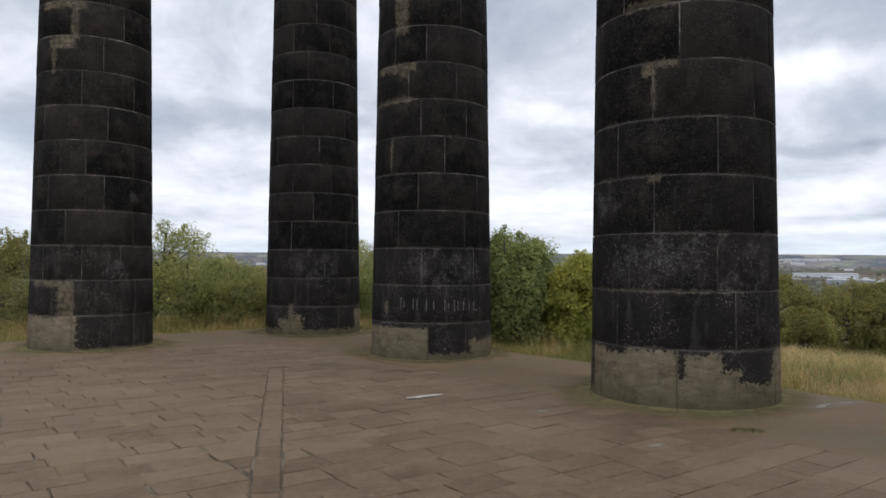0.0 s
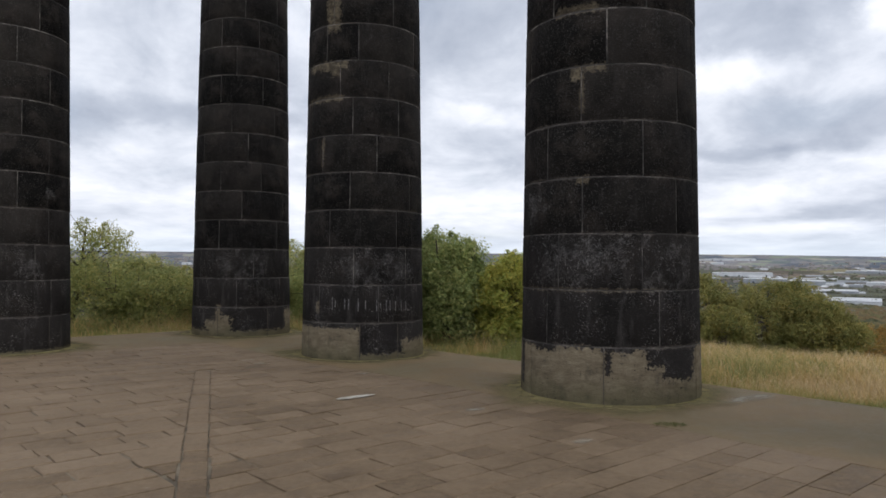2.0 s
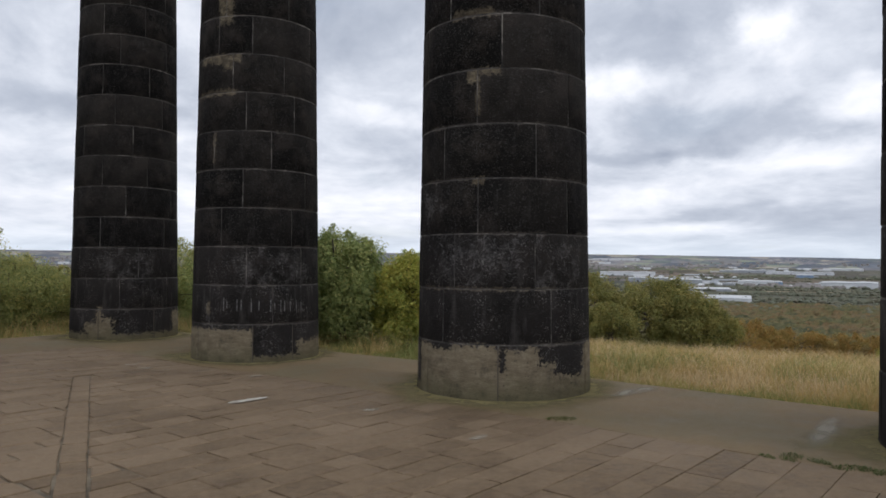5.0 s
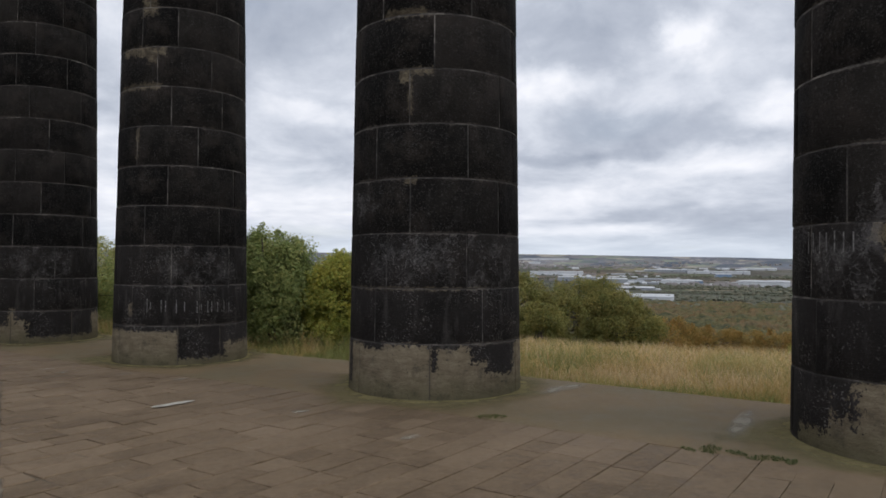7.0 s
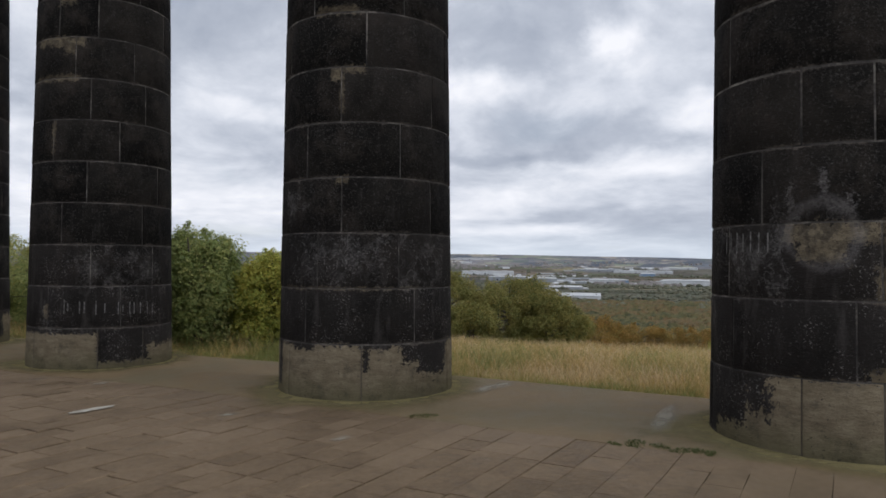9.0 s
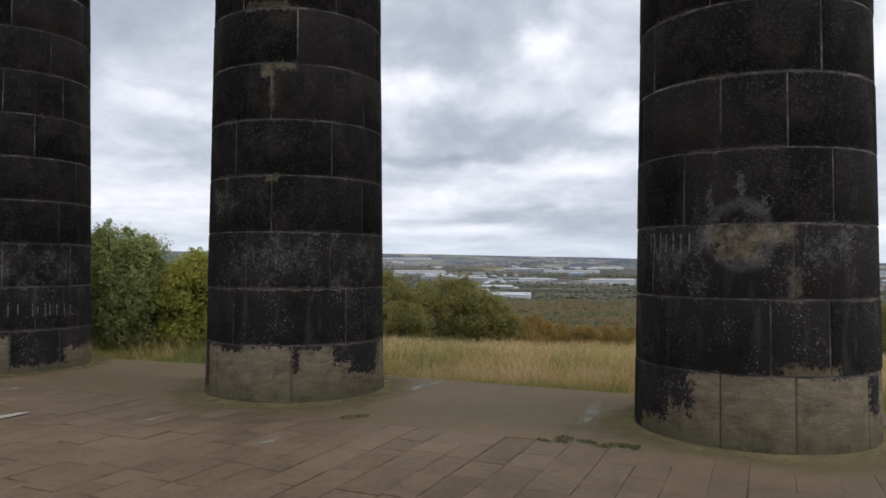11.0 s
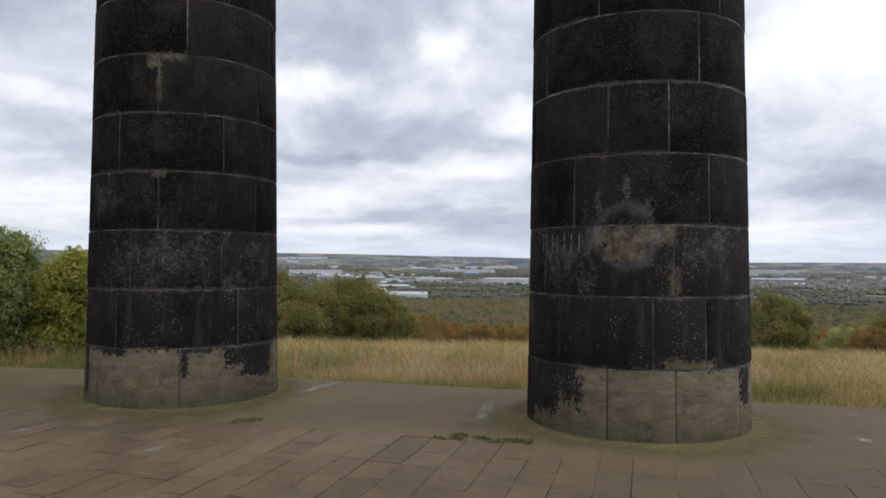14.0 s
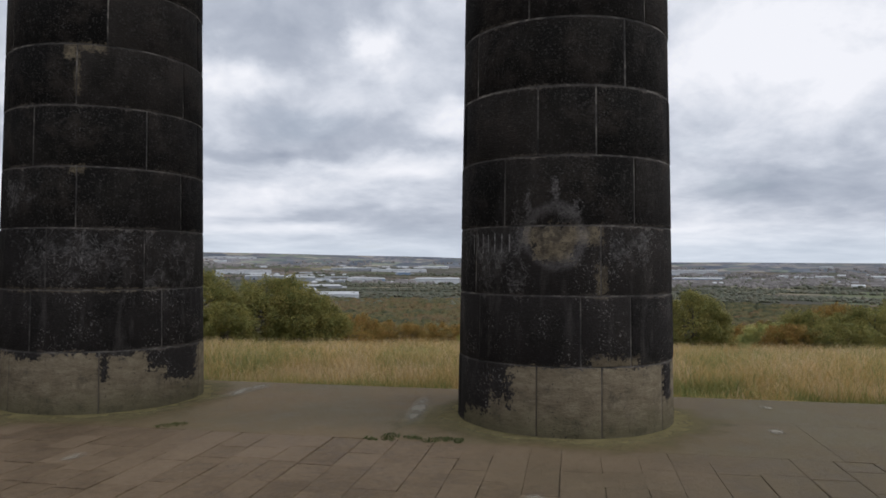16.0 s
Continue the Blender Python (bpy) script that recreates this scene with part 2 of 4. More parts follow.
def make_paving(name, a, b, c, moss=0.0):
    m, n = material(name)
    xyz = n.add("ShaderNodeNewGeometry").outputs["Position"]
    tone = n.add("ShaderNodeObjectInfo").outputs["Random"]
    island = n.add("ShaderNodeNewGeometry").outputs["Random Per Island"]
    tone = n.math("FRACT", n.math("ADD", tone, island))
    wide = n.noise(xyz, 0.45, 5.0, 0.6)
    spots = n.noise(xyz, 4.0, 8.0, 0.72)
    grain = n.noise(xyz, 70.0, 4.0, 0.65)
    fine = n.noise(xyz, 17.0, 6.0, 0.72)
    f = n.math("ADD", n.math("ADD", n.math("MULTIPLY", wide, 0.30), n.math("MULTIPLY", spots, 0.28)), n.math("ADD", n.math("MULTIPLY", tone, 0.07), n.math("ADD", n.math("MULTIPLY", grain, 0.13), n.math("MULTIPLY", fine, 0.22))))
    colour = n.ramp(f, [(0.41, a), (0.49, b), (0.59, c)])
    pale = n.math("MULTIPLY", n.step(n.noise(xyz, 5.5, 7.0, 0.75), 0.60, 0.72), n.step(fine, 0.46, 0.60))
    colour = n.mix(n.math("MULTIPLY", pale, 0.5), colour, rgb((0.34, 0.31, 0.26)))
    colour = n.mix(n.step(n.noise(xyz, 1.3, 6.0, 0.7), 0.60, 0.76, 0.0, 0.45), colour, rgb((0.095, 0.082, 0.066)))
    # a darker brown mix that grows along the row of columns
    along = n.add("ShaderNodeVectorMath")
    along.operation = "DOT_PRODUCT"
    n.put(along.inputs[0], xyz)
    along.inputs[1].default_value = (0.586, -0.810, 0)
    row_tone = n.step(n.math("ADD", along.outputs["Value"], n.math("MULTIPLY", n.math("SUBTRACT", n.noise(xyz, 0.6, 6.0, 0.65), 0.5), 6.0)), -2.5, 2.6, 0.0, 0.74)
    colour = n.mix(row_tone, colour, n.ramp(spots, [(0.35, (0.074, 0.059, 0.034)), (0.65, (0.108, 0.086, 0.048))]))
    if moss:
        colour = n.mix(n.step(n.noise(xyz, 0.8, 5.0, 0.6), 0.40, 0.66, 0.0, moss), colour, rgb((0.118, 0.101, 0.058)))
    finish(n, colour, n.step(spots, 0.3, 0.7, 0.68, 0.9), n.math("ADD", n.math("MULTIPLY", spots, 0.8), n.math("ADD", n.math("MULTIPLY", fine, 0.5), n.math("MULTIPLY", grain, 0.2))), 0.85, 0.024, 0.25)
    return m


def make_leaf(name, stops, translucent=0.25):
    m, n = material(name)
    g = n.add("ShaderNodeNewGeometry")
    f = n.math("ADD", n.math("MULTIPLY", g.outputs["Random Per Island"], 0.34), n.math("MULTIPLY", n.noise(g.outputs["Position"], 1.5, 4.0, 0.6), 0.66))
    finish(n, n.ramp(f, stops), 0.6, spec=0.25, translucent=translucent)
    return m


def make_plain(name, lo, hi, scale, rough=0.8, spec=0.3):
    m, n = material(name)
    xyz = n.add("ShaderNodeNewGeometry").outputs["Position"]
    f = n.noise(xyz, scale, 5.0, 0.6)
    finish(n, n.ramp(f, [(0.32, lo), (0.68, hi)]), rough, f, 0.3, 0.02, spec)
    return m


MORTAR = make_mortar()
SLAB = make_paving("brown_sandstone_flags", (0.087, 0.059, 0.034), (0.144, 0.101, 0.061), (0.193, 0.139, 0.089))
APRON = make_paving("worn_apron_stone", (0.1020, 0.0686, 0.0338), (0.1459, 0.1009, 0.0519), (0.1849, 0.1323, 0.0724), 0.6)
JOINT = make_plain("joint_soil", (0.044, 0.034, 0.023), (0.184, 0.152, 0.108), 3.4, 0.95)


def make_skirt():
    """Yellow-green lichen on a thin cement skirt, thinning out at its rim."""
    m, n = material("lichened_cement")
    uv = n.add("ShaderNodeUVMap")
    uv.uv_map = "skirt"
    sep = n.add("ShaderNodeSeparateXYZ")
    n.put(sep.inputs[0], uv.outputs[0])
    xyz = n.add("ShaderNodeNewGeometry").outputs["Position"]
    blot = n.noise(xyz, 3.2, 7.0, 0.68)
    cover = n.step(n.math("ADD", blot, n.math("MULTIPLY", sep.outputs[0], -0.80)), -0.25, 0.50, 0.0, 0.80)
    solid = n.add("ShaderNodeBsdfDiffuse")
    n.put(solid.inputs[0], n.ramp(n.noise(xyz, 7.0, 6.0, 0.7), [(0.32, (0.125, 0.106, 0.056)), (0.68, (0.215, 0.185, 0.092))]))
    mx = n.add("ShaderNodeMixShader")
    n.put(mx.inputs[0], cover)
    n.put(mx.inputs[1], n.add("ShaderNodeBsdfTransparent").outputs[0])
    n.put(mx.inputs[2], solid.outputs[0])
    n.put(n.add("ShaderNodeOutputMaterial").inputs[0], mx.outputs[0])
    return m


SKIRT = make_skirt()
WHITE_MARK = make_plain("worn_white_paint", (0.20, 0.18, 0.14), (0.50, 0.47, 0.41), 14.0, 0.8)
BARK = make_plain("bark", (0.045, 0.036, 0.027), (0.12, 0.10, 0.08), 12.0, 0.9)
LEAF_GREEN = make_leaf("green_leaves", [(0.25, (0.1865, 0.2192, 0.0788)), (0.5, (0.3293, 0.3434, 0.1220)), (0.75, (0.5451, 0.4579, 0.1674))], 0.5)
LEAF_OLIVE = make_leaf("olive_leaves", [(0.25, (0.115, 0.125, 0.038)), (0.5, (0.202, 0.197, 0.058)), (0.75, (0.336, 0.262, 0.080))], 0.5)
LEAF_DARK = make_leaf("dark_leaves", [(0.25, (0.1623, 0.2204, 0.0801)), (0.5, (0.2962, 0.3435, 0.1246)), (0.8, (0.5023, 0.4573, 0.1780))], 0.5)
LEAF_GOLD = make_leaf("yellowing_leaves", [(0.22, (0.226, 0.291, 0.067)), (0.5, (0.414, 0.420, 0.098)), (0.78, (0.560, 0.440, 0.098))], 0.5)
LEAF_RUST = make_leaf("rust_leaves", [(0.25, (0.1499, 0.1319, 0.0353)), (0.5, (0.2732, 0.1830, 0.0502)), (0.78, (0.3967, 0.1937, 0.0567))], 0.5)
FAR_WOOD = make_leaf("distant_foliage", [(0.2, (0.061, 0.068, 0.048)), (0.45, (0.079, 0.085, 0.055)), (0.65, (0.095, 0.089, 0.057)), (0.9, (0.108, 0.090, 0.062))], 0.0)


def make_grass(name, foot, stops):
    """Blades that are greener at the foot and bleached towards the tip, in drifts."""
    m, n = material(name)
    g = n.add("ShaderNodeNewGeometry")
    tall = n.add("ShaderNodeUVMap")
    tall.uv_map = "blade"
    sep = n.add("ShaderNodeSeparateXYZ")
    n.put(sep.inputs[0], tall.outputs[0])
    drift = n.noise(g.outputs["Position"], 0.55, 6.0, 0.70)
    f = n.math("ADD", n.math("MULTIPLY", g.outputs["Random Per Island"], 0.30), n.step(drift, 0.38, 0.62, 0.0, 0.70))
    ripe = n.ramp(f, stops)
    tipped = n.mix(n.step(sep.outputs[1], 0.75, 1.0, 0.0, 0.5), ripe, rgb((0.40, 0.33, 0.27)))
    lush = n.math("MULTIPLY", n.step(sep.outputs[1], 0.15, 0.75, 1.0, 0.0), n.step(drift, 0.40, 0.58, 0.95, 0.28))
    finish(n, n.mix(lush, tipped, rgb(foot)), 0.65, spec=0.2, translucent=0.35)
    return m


def make_meadow():
    m, n = material("meadow_soil")
    xyz = n.add("ShaderNodeNewGeometry").outputs["Position"]
    f = n.math("ADD", n.math("MULTIPLY", n.noise(xyz, 0.35, 6.0, 0.6), 0.6), n.math("MULTIPLY", n.noise(xyz, 6.0, 6.0, 0.7), 0.4))
    finish(n, n.ramp(f, [(0.35, (0.055, 0.058, 0.022)), (0.5, (0.12, 0.10, 0.042)), (0.65, (0.20, 0.155, 0.075))]), 0.95, n.noise(xyz, 14.0, 5.0), 0.7, 0.05, 0.1)
    return m


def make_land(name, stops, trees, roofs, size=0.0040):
    """Patchwork of fields, hedges, woods and built-up ground in the plain."""
    m, n = material(name)
    xyz = n.add("ShaderNodeNewGeometry").outputs["Position"]
    bent = n.add("ShaderNodeVectorMath")
    bent.operation = "ADD"
    n.put(bent.inputs[0], xyz)
    warp = n.add("ShaderNodeVectorMath")
    warp.operation = "SCALE"
    n.put(warp.inputs[0], n.noise(xyz, 0.004, 3.0, out=1))
    warp.inputs["Scale"].default_value = 130.0
    n.put(bent.inputs[1], warp.outputs[0])
    cell = n.add("ShaderNodeTexVoronoi")
    n.put(cell.inputs["Vector"], bent.outputs[0])
    cell.inputs["Scale"].default_value = size
    pick = n.add("ShaderNodeSeparateColor")
    n.put(pick.inputs[0], cell.outputs["Color"])
    field = n.ramp(pick.outputs[0], stops)
    wood = n.step(n.noise(xyz, 0.0050, 5.0, 0.6), 0.52, 0.58)
    colour = n.mix(n.math("MULTIPLY", wood, 0.85), field, n.ramp(n.noise(xyz, 0.05, 4.0, 0.7), trees))
    town = n.math("MULTIPLY", n.step(n.noise(xyz, 0.0020, 3.0, 0.5), 0.52, 0.60), n.step(n.noise(xyz, 0.035, 3.0, 0.7), 0.48, 0.62))
    colour = n.mix(n.math("MULTIPLY", town, 0.7), colour, rgb(roofs))
    finish(n, colour, 0.95, spec=0.05)
    return m


MEADOW = make_meadow()
LAND = make_land("patchwork_land", [(0.0, (0.0554, 0.0607, 0.0493)), (0.22, (0.0880, 0.0889, 0.0616)), (0.38, (0.1434, 0.1100, 0.0854)), (0.52, (0.0660, 0.0686, 0.0598)),
                                    (0.66, (0.1390, 0.1575, 0.0818)), (0.80, (0.2200, 0.1822, 0.1267)), (0.92, (0.0950, 0.0959, 0.0854))],
                 [(0.35, (0.0458, 0.0484, 0.0378)), (0.65, (0.0845, 0.0757, 0.0581))], (0.1910, 0.1575, 0.1496))
# far ridge fields, with blue-grey distance haze mixed into their colours
HAZED_FELLS = make_land("blue_grey_fells", [(0.0, (0.0765, 0.0900, 0.1152)), (0.20, (0.1575, 0.1620, 0.1620)), (0.36, (0.2115, 0.1935, 0.1845)), (0.50, (0.0855, 0.1008, 0.1260)),
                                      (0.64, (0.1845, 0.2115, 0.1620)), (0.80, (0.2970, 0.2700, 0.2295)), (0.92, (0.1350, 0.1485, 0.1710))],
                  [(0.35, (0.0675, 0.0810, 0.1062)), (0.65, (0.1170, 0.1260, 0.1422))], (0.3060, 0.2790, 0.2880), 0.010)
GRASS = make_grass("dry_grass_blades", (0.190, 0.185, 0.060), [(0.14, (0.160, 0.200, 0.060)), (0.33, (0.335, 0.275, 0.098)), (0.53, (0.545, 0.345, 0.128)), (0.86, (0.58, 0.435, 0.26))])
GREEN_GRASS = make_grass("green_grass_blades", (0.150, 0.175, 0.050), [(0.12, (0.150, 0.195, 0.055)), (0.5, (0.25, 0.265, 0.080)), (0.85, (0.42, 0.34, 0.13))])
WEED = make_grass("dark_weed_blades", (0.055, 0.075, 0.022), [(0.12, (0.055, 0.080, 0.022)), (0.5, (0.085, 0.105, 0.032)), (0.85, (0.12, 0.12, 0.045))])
WOOD_FLOOR = make_plain("woodland_floor", (0.053, 0.061, 0.035), (0.102, 0.094, 0.055), 0.03, 0.95)


# ------------------------------------------------------------------ mesh helpers
def mesh_object(name, verts, faces, mat, parent=None, smooth=False, label=""):
    me = bpy.data.meshes.new(name)
    me.from_pydata(verts, [], faces)
    me.materials.append(mat)
    if smooth:
        me.polygons.foreach_set("use_smooth", [True] * len(me.polygons))
    ob = new(name, me)
    if parent is not None:
        ob.parent = parent
    if label:
        ob["label"] = label
    return ob


def part(name, bm, mat, parent, label=""):
    """One bmesh as one mesh object under a thing."""
    me = bpy.data.meshes.new(name)
    bm.to_mesh(me)
    bm.free()
    me.materials.append(mat)
    ob = new(name, me)
    ob.parent = parent
    if label:
        ob["label"] = label
    return ob


def empty(name, m):
    ob = new(name)
    ob.matrix_world = m
    return ob


# ------------------------------------------------------------------ plan
# U runs along the row of columns, N points out over the long edge.
U, N = Vector((0.586, -0.810)), Vector((0.810, 0.586))
EDGE_N, EDGE_U = 8.12, 15.3          # outer edges of the platform
APRON_N, APRON_U = 5.68, 12.75       # where the flags give way to the apron
COLUMNS = {"A": (2.736, 8.034, 0.0), "B": (-0.098, 12.068, -0.070), "C": (-2.679, 15.593, -0.035),
           "D": (-6.107, 12.810, -0.035), "E": (5.588, 4.150, 0.0)}


def ease(x, a, b):
    k = min(max((x - a) / (b - a), 0.0), 1.0)
    return k * k * (3 - 2 * k)


def floor_z(x, y):
    """The platform drops some centimetres at its far columns to fit the camera's view."""
    b = COLUMNS["B"]
    return -0.035 * ease(y, 8.6, 11.6) - 0.035 * math.exp(-((x - b[0]) ** 2 + (y - b[1]) ** 2) / 4.0)


def beyond(x, y):
    """How far a point lies outside the platform."""
    a = max(x * N.x + y * N.y - EDGE_N, -9.6 - (x * N.x + y * N.y))
    b = max(-(x * U.x + y * U.y) - EDGE_U, x * U.x + y * U.y - 15.4)
    return math.hypot(max(a, 0), max(b, 0)) if max(a, b) > 0 else max(a, b)


RINGS = (60.0, 150.0, 300.0, 700.0, 1200.0, 1800.0, 2500.0, 3300.0, 4000.0, 4600.0)


def ground_z(x, y):
    r = math.hypot(x, y)
    az = math.degrees(math.atan2(x, y))
    d = max(beyond(x, y), 0.0)
    slope = float(np.interp(az, (-35, -5, 6, 20, 32, 44, 80), (0.048, 0.050, 0.068, 0.092, 0.089, 0.080, 0.072)))
    near = -0.10 - slope * d - 0.0008 * d * d
    if r <= 60:
        return near
    k = float(np.interp(az, (25, 43, 62), (1.0, 0.69, 0.32)))
    zs = (near, -20.0, -45.0, -68.0, -68.0, -66.0, -61.0, -36.0 + (k - 1) * 30, -4.0 + (k - 1) * 45, 72.0 * k + (k - 1) * 10)
    near60 = -0.10 - slope * 50 - 0.0008 * 2500
    zs = (near60,) + zs[1:]
    return float(np.interp(math.log(r), [math.log(q) for q in RINGS], zs))


def polar(az, r):
    a = radians(az)
    return r * math.sin(a), r * math.cos(a)


# ------------------------------------------------------------------ ground sheet
def build_ground():
    radii = [0.0, 3.0, 6.0] + list(np.geomspace(8.0, 60.0, 30)) + list(np.geomspace(66.0, 4600.0, 64))[0:] + [4800.0]
    steps = 240
    verts, faces = [], []
    rng = np.random.default_rng(3)
    for r in radii:
        for i in range(steps):
            x, y = polar(360 * i / steps, r)
            if r > 4700:
                z = -200.0
            else:
                z = ground_z(x, y) if beyond(x, y) > -0.4 else -0.35
                if 20 < r < 4500:
                    z += noise.noise(Vector((x, y, 0)) * 3.0 / r) * r * 0.0012
                if r > 3000:
                    z += noise.noise(Vector((x * 0.0011, y * 0.0011, 5.0))) * 9.0 * (r - 3000) / 1600
            verts.append((x, y, z))
    for j in range(len(radii) - 1):
        for i in range(steps):
            a, b = j * steps + i, j * steps + (i + 1) % steps
            faces.append((a, a + steps, b + steps, b))
    ob = mesh_object("ground", verts, faces, MEADOW, smooth=True)
    ob.data.materials.append(LAND)
    ob.data.materials.append(WOOD_FLOOR)
    # land beyond 3900 m takes the colours that hold the haze
    ob.data.materials.append(HAZED_FELLS)
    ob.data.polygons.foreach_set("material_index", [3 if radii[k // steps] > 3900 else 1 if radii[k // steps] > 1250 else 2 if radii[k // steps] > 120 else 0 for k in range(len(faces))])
    tagged(ob, "grassy hilltop falling to a patchwork plain of fields and woods", "ground", kind="structure")


build_ground()


# ------------------------------------------------------------------ columns
COURSE, TAPER, COURSES = 0.581, 0.0160, 17
JOINTS = {   # angles of the upright joints of each course, from the side that faces the eye
    "A": {1: (-57, -3, 65), 2: (-41, 31), 3: (-32, 20), 4: (-16, 45), 5: (-42, 21, 64), 6: (-17, 47), 7: (-64, -1, 65), 8: (-38, 24)},
    "B": {1: (-61, -3, 33), 2: (-44, 14), 3: (-70, -9, 43), 4: (-33, 32), 5: (-13, 49), 6: (-43, 12), 7: (-11, 35), 8: (-24, 24),
          9: (-40, -6, 59), 10: (-32, 29)},
    "C": {1: (-28, 31), 2: (-6, 50), 3: (-56, 13), 4: (-28, 45), 5: (-1, 58), 6: (-27, 22), 7: (-55, 6), 8: (-14, 42), 9: (-29, 24),
          10: (-9, 50), 11: (-29, 19), 12: (1, 47)},
    "D": {1: (-62, -18, 40), 2: (-17, 42), 3: (-50, -10, 25), 4: (-26, 39), 5: (-46, 9), 6: (-33, -8, 39), 7: (-55, 12), 8: (-13, 40),
          9: (-43, 7), 10: (-21, 28), 11: (-45, 13)},
    "E": {1: (-13, 18, 57), 2: (-48, 8, 34), 3: (-52, 18), 4: (-31, 37), 5: (-13, 16), 6: (-53, 32), 7: (-18, 46)},
}
SHAFT_STONE = {
    "A": soot_stone("sooty_stone_white_foot", [(-80, 130, -0.1, 0.56, 0.10), (-22, -2, 3.42, 3.50, 0.06), (-24, -17, 3.34, 3.48, 0.05), (-36, -6, 4.05, 4.14, 0.07), (-20, -12, 2.26, 2.34, 0.06), (-18, -15, 3.0, 3.42, 0.04), (-60, 34, 1.148, 1.178, 0.03)],
                    [(22, 62, 0.38, 0.70, 0.12), (32, 60, 0.24, 0.5, 0.13), (-2, 1.5, 0.30, 0.60, 0.06), (-75, -68, 0.1, 0.7, 0.06), (-52, -34, 0.52, 0.62, 0.09), (2, 14, 0.53, 0.62, 0.07)],
                    [(-66, -40, 1.9, 2.2, 0.3), (-50, 10, 1.25, 1.70, 0.5), (20, 60, 1.2, 1.6, 0.5)]),
    "B": soot_stone("sooty_stone_half_cleaned_foot", [(-100, -3, -0.1, 0.50, 0.07), (-3, 100, -0.1, 0.12, 0.12), (38, 100, -0.1, 0.3, 0.2), (-66, -15, 4.52, 4.66, 0.12), (-34, -24, 4.4, 4.66, 0.1),
                                             (-70, -20, 4.02, 4.12, 0.10), (-44, -41, 3.0, 3.45, 0.06), (-48, -43, 0.72, 0.9, 0.06), (-40, -24, 5.1, 5.9, 0.2)],
                    [(-1, 34, 0.18, 0.6, 0.10)], [(-48, -40, 0.55, 1.1, 0.2), (-20, 50, 1.2, 1.6, 0.5)]),
    "C": soot_stone("sooty_stone_pale_foot", [(-100, 100, -0.1, 0.13, 0.12), (-44, -12, -0.1, 0.34, 0.34), (-30, -24, 0.2, 0.62, 0.12), (60, 100, -0.1, 0.5, 0.2)],
                    (), [(-30, 30, 1.2, 1.6, 0.5)]),
    "D": soot_stone("sooty_stone_patched", [(-100, -14, -0.1, 0.56, 0.10), (-32, -16, 0.5, 1.14, 0.16), (-64, -17, 1.06, 1.16, 0.10), (-50, -20, 5.0, 5.22, 0.14),
                                            (-46, -40, 4.6, 5.1, 0.08), (-24, -17, 5.15, 5.7, 0.08), (-60, -10, 5.68, 5.8, 0.1), (-26, 100, -0.1, 0.045, 0.06)],
                    (), [(34, 46, 2.5, 2.66, 0.14), (10, 30, 1.2, 1.6, 0.4)]),
    "E": soot_stone("sooty_stone_scrubbed_foot", [(-40, 130, -0.1, 0.575, 0.05), (-62, -34, -0.1, 0.22, 0.16), (-20, 19, 1.58, 1.745, 0.12), (-15, 5, 1.44, 1.62, 0.12), (16, 21, 1.16, 1.42, 0.08),
                                                 (12, 38, 0.55, 0.66, 0.14)],
                    [(-90, -40, 0.16, 0.8, 0.14), (-42, -26, 0.26, 0.7, 0.30), (58, 70, 0.25, 0.7, 0.08)],
                    [(-24, 8, 1.76, 1.90, 0.20), (-7, -2, 1.85, 2.14, 0.10), (-19, -15, 1.85, 2.06, 0.10), (-60, -20, 1.20, 1.70, 0.4), (26, 48, 1.45, 1.70, 0.3)], (-5.0, 1.65, 0.245, 0.065)),
}


def shaft_stone(name, mat, parent, a0, a1, z0, z1, proud):
    """One curved block of the shaft between two angles (degrees) and two heights, with worn edges."""
    face = parent["facing"]
    gap, taper = 0.0060, parent["taper"]
    arcs = max(3, round((a1 - a0) / 9))
    edge = math.degrees(gap)
    angles = [a0 + edge, a0 + edge + 0.6] + [a0 + (a1 - a0) * i / arcs for i in range(1, arcs)] + [a1 - edge - 0.6, a1 - edge]
    profile = [(-0.09, z0 + gap), (-0.006, z0 + gap), (0.0, z0 + gap + 0.008), (0.0, z1 - gap - 0.008), (-0.006, z1 - gap), (-0.09, z1 - gap)]
    verts, uvs, faces = [], [], []
    last = len(angles) - 1
    for k, a in enumerate(angles):
        t = radians(face + a)
        for inward, z in profile:
            r = 1.0 - taper * z + proud + (min(inward, -0.007) if k in (0, last) else inward)
            verts.append((r * math.cos(t), r * math.sin(t), z))
            uvs.append((a - 360.0 if a0 + a1 > 360 else a, z))
    n = len(profile)
    for k in range(last):
        for j in range(n - 1):
            faces.append((k * n + j, (k + 1) * n + j, (k + 1) * n + j + 1, k * n + j + 1))
    faces.append(tuple(range(n)))
    faces.append(tuple(last * n + j for j in reversed(range(n))))
    ob = mesh_object(name, verts, faces, mat, parent, smooth=True)
    layer = ob.data.uv_layers.new(name="shaft")
    index = np.zeros(len(ob.data.loops), dtype=np.int32)
    ob.data.loops.foreach_get("vertex_index", index)
    layer.data.foreach_set("uv", np.array(uvs, dtype=np.float32)[index].ravel())
    return ob


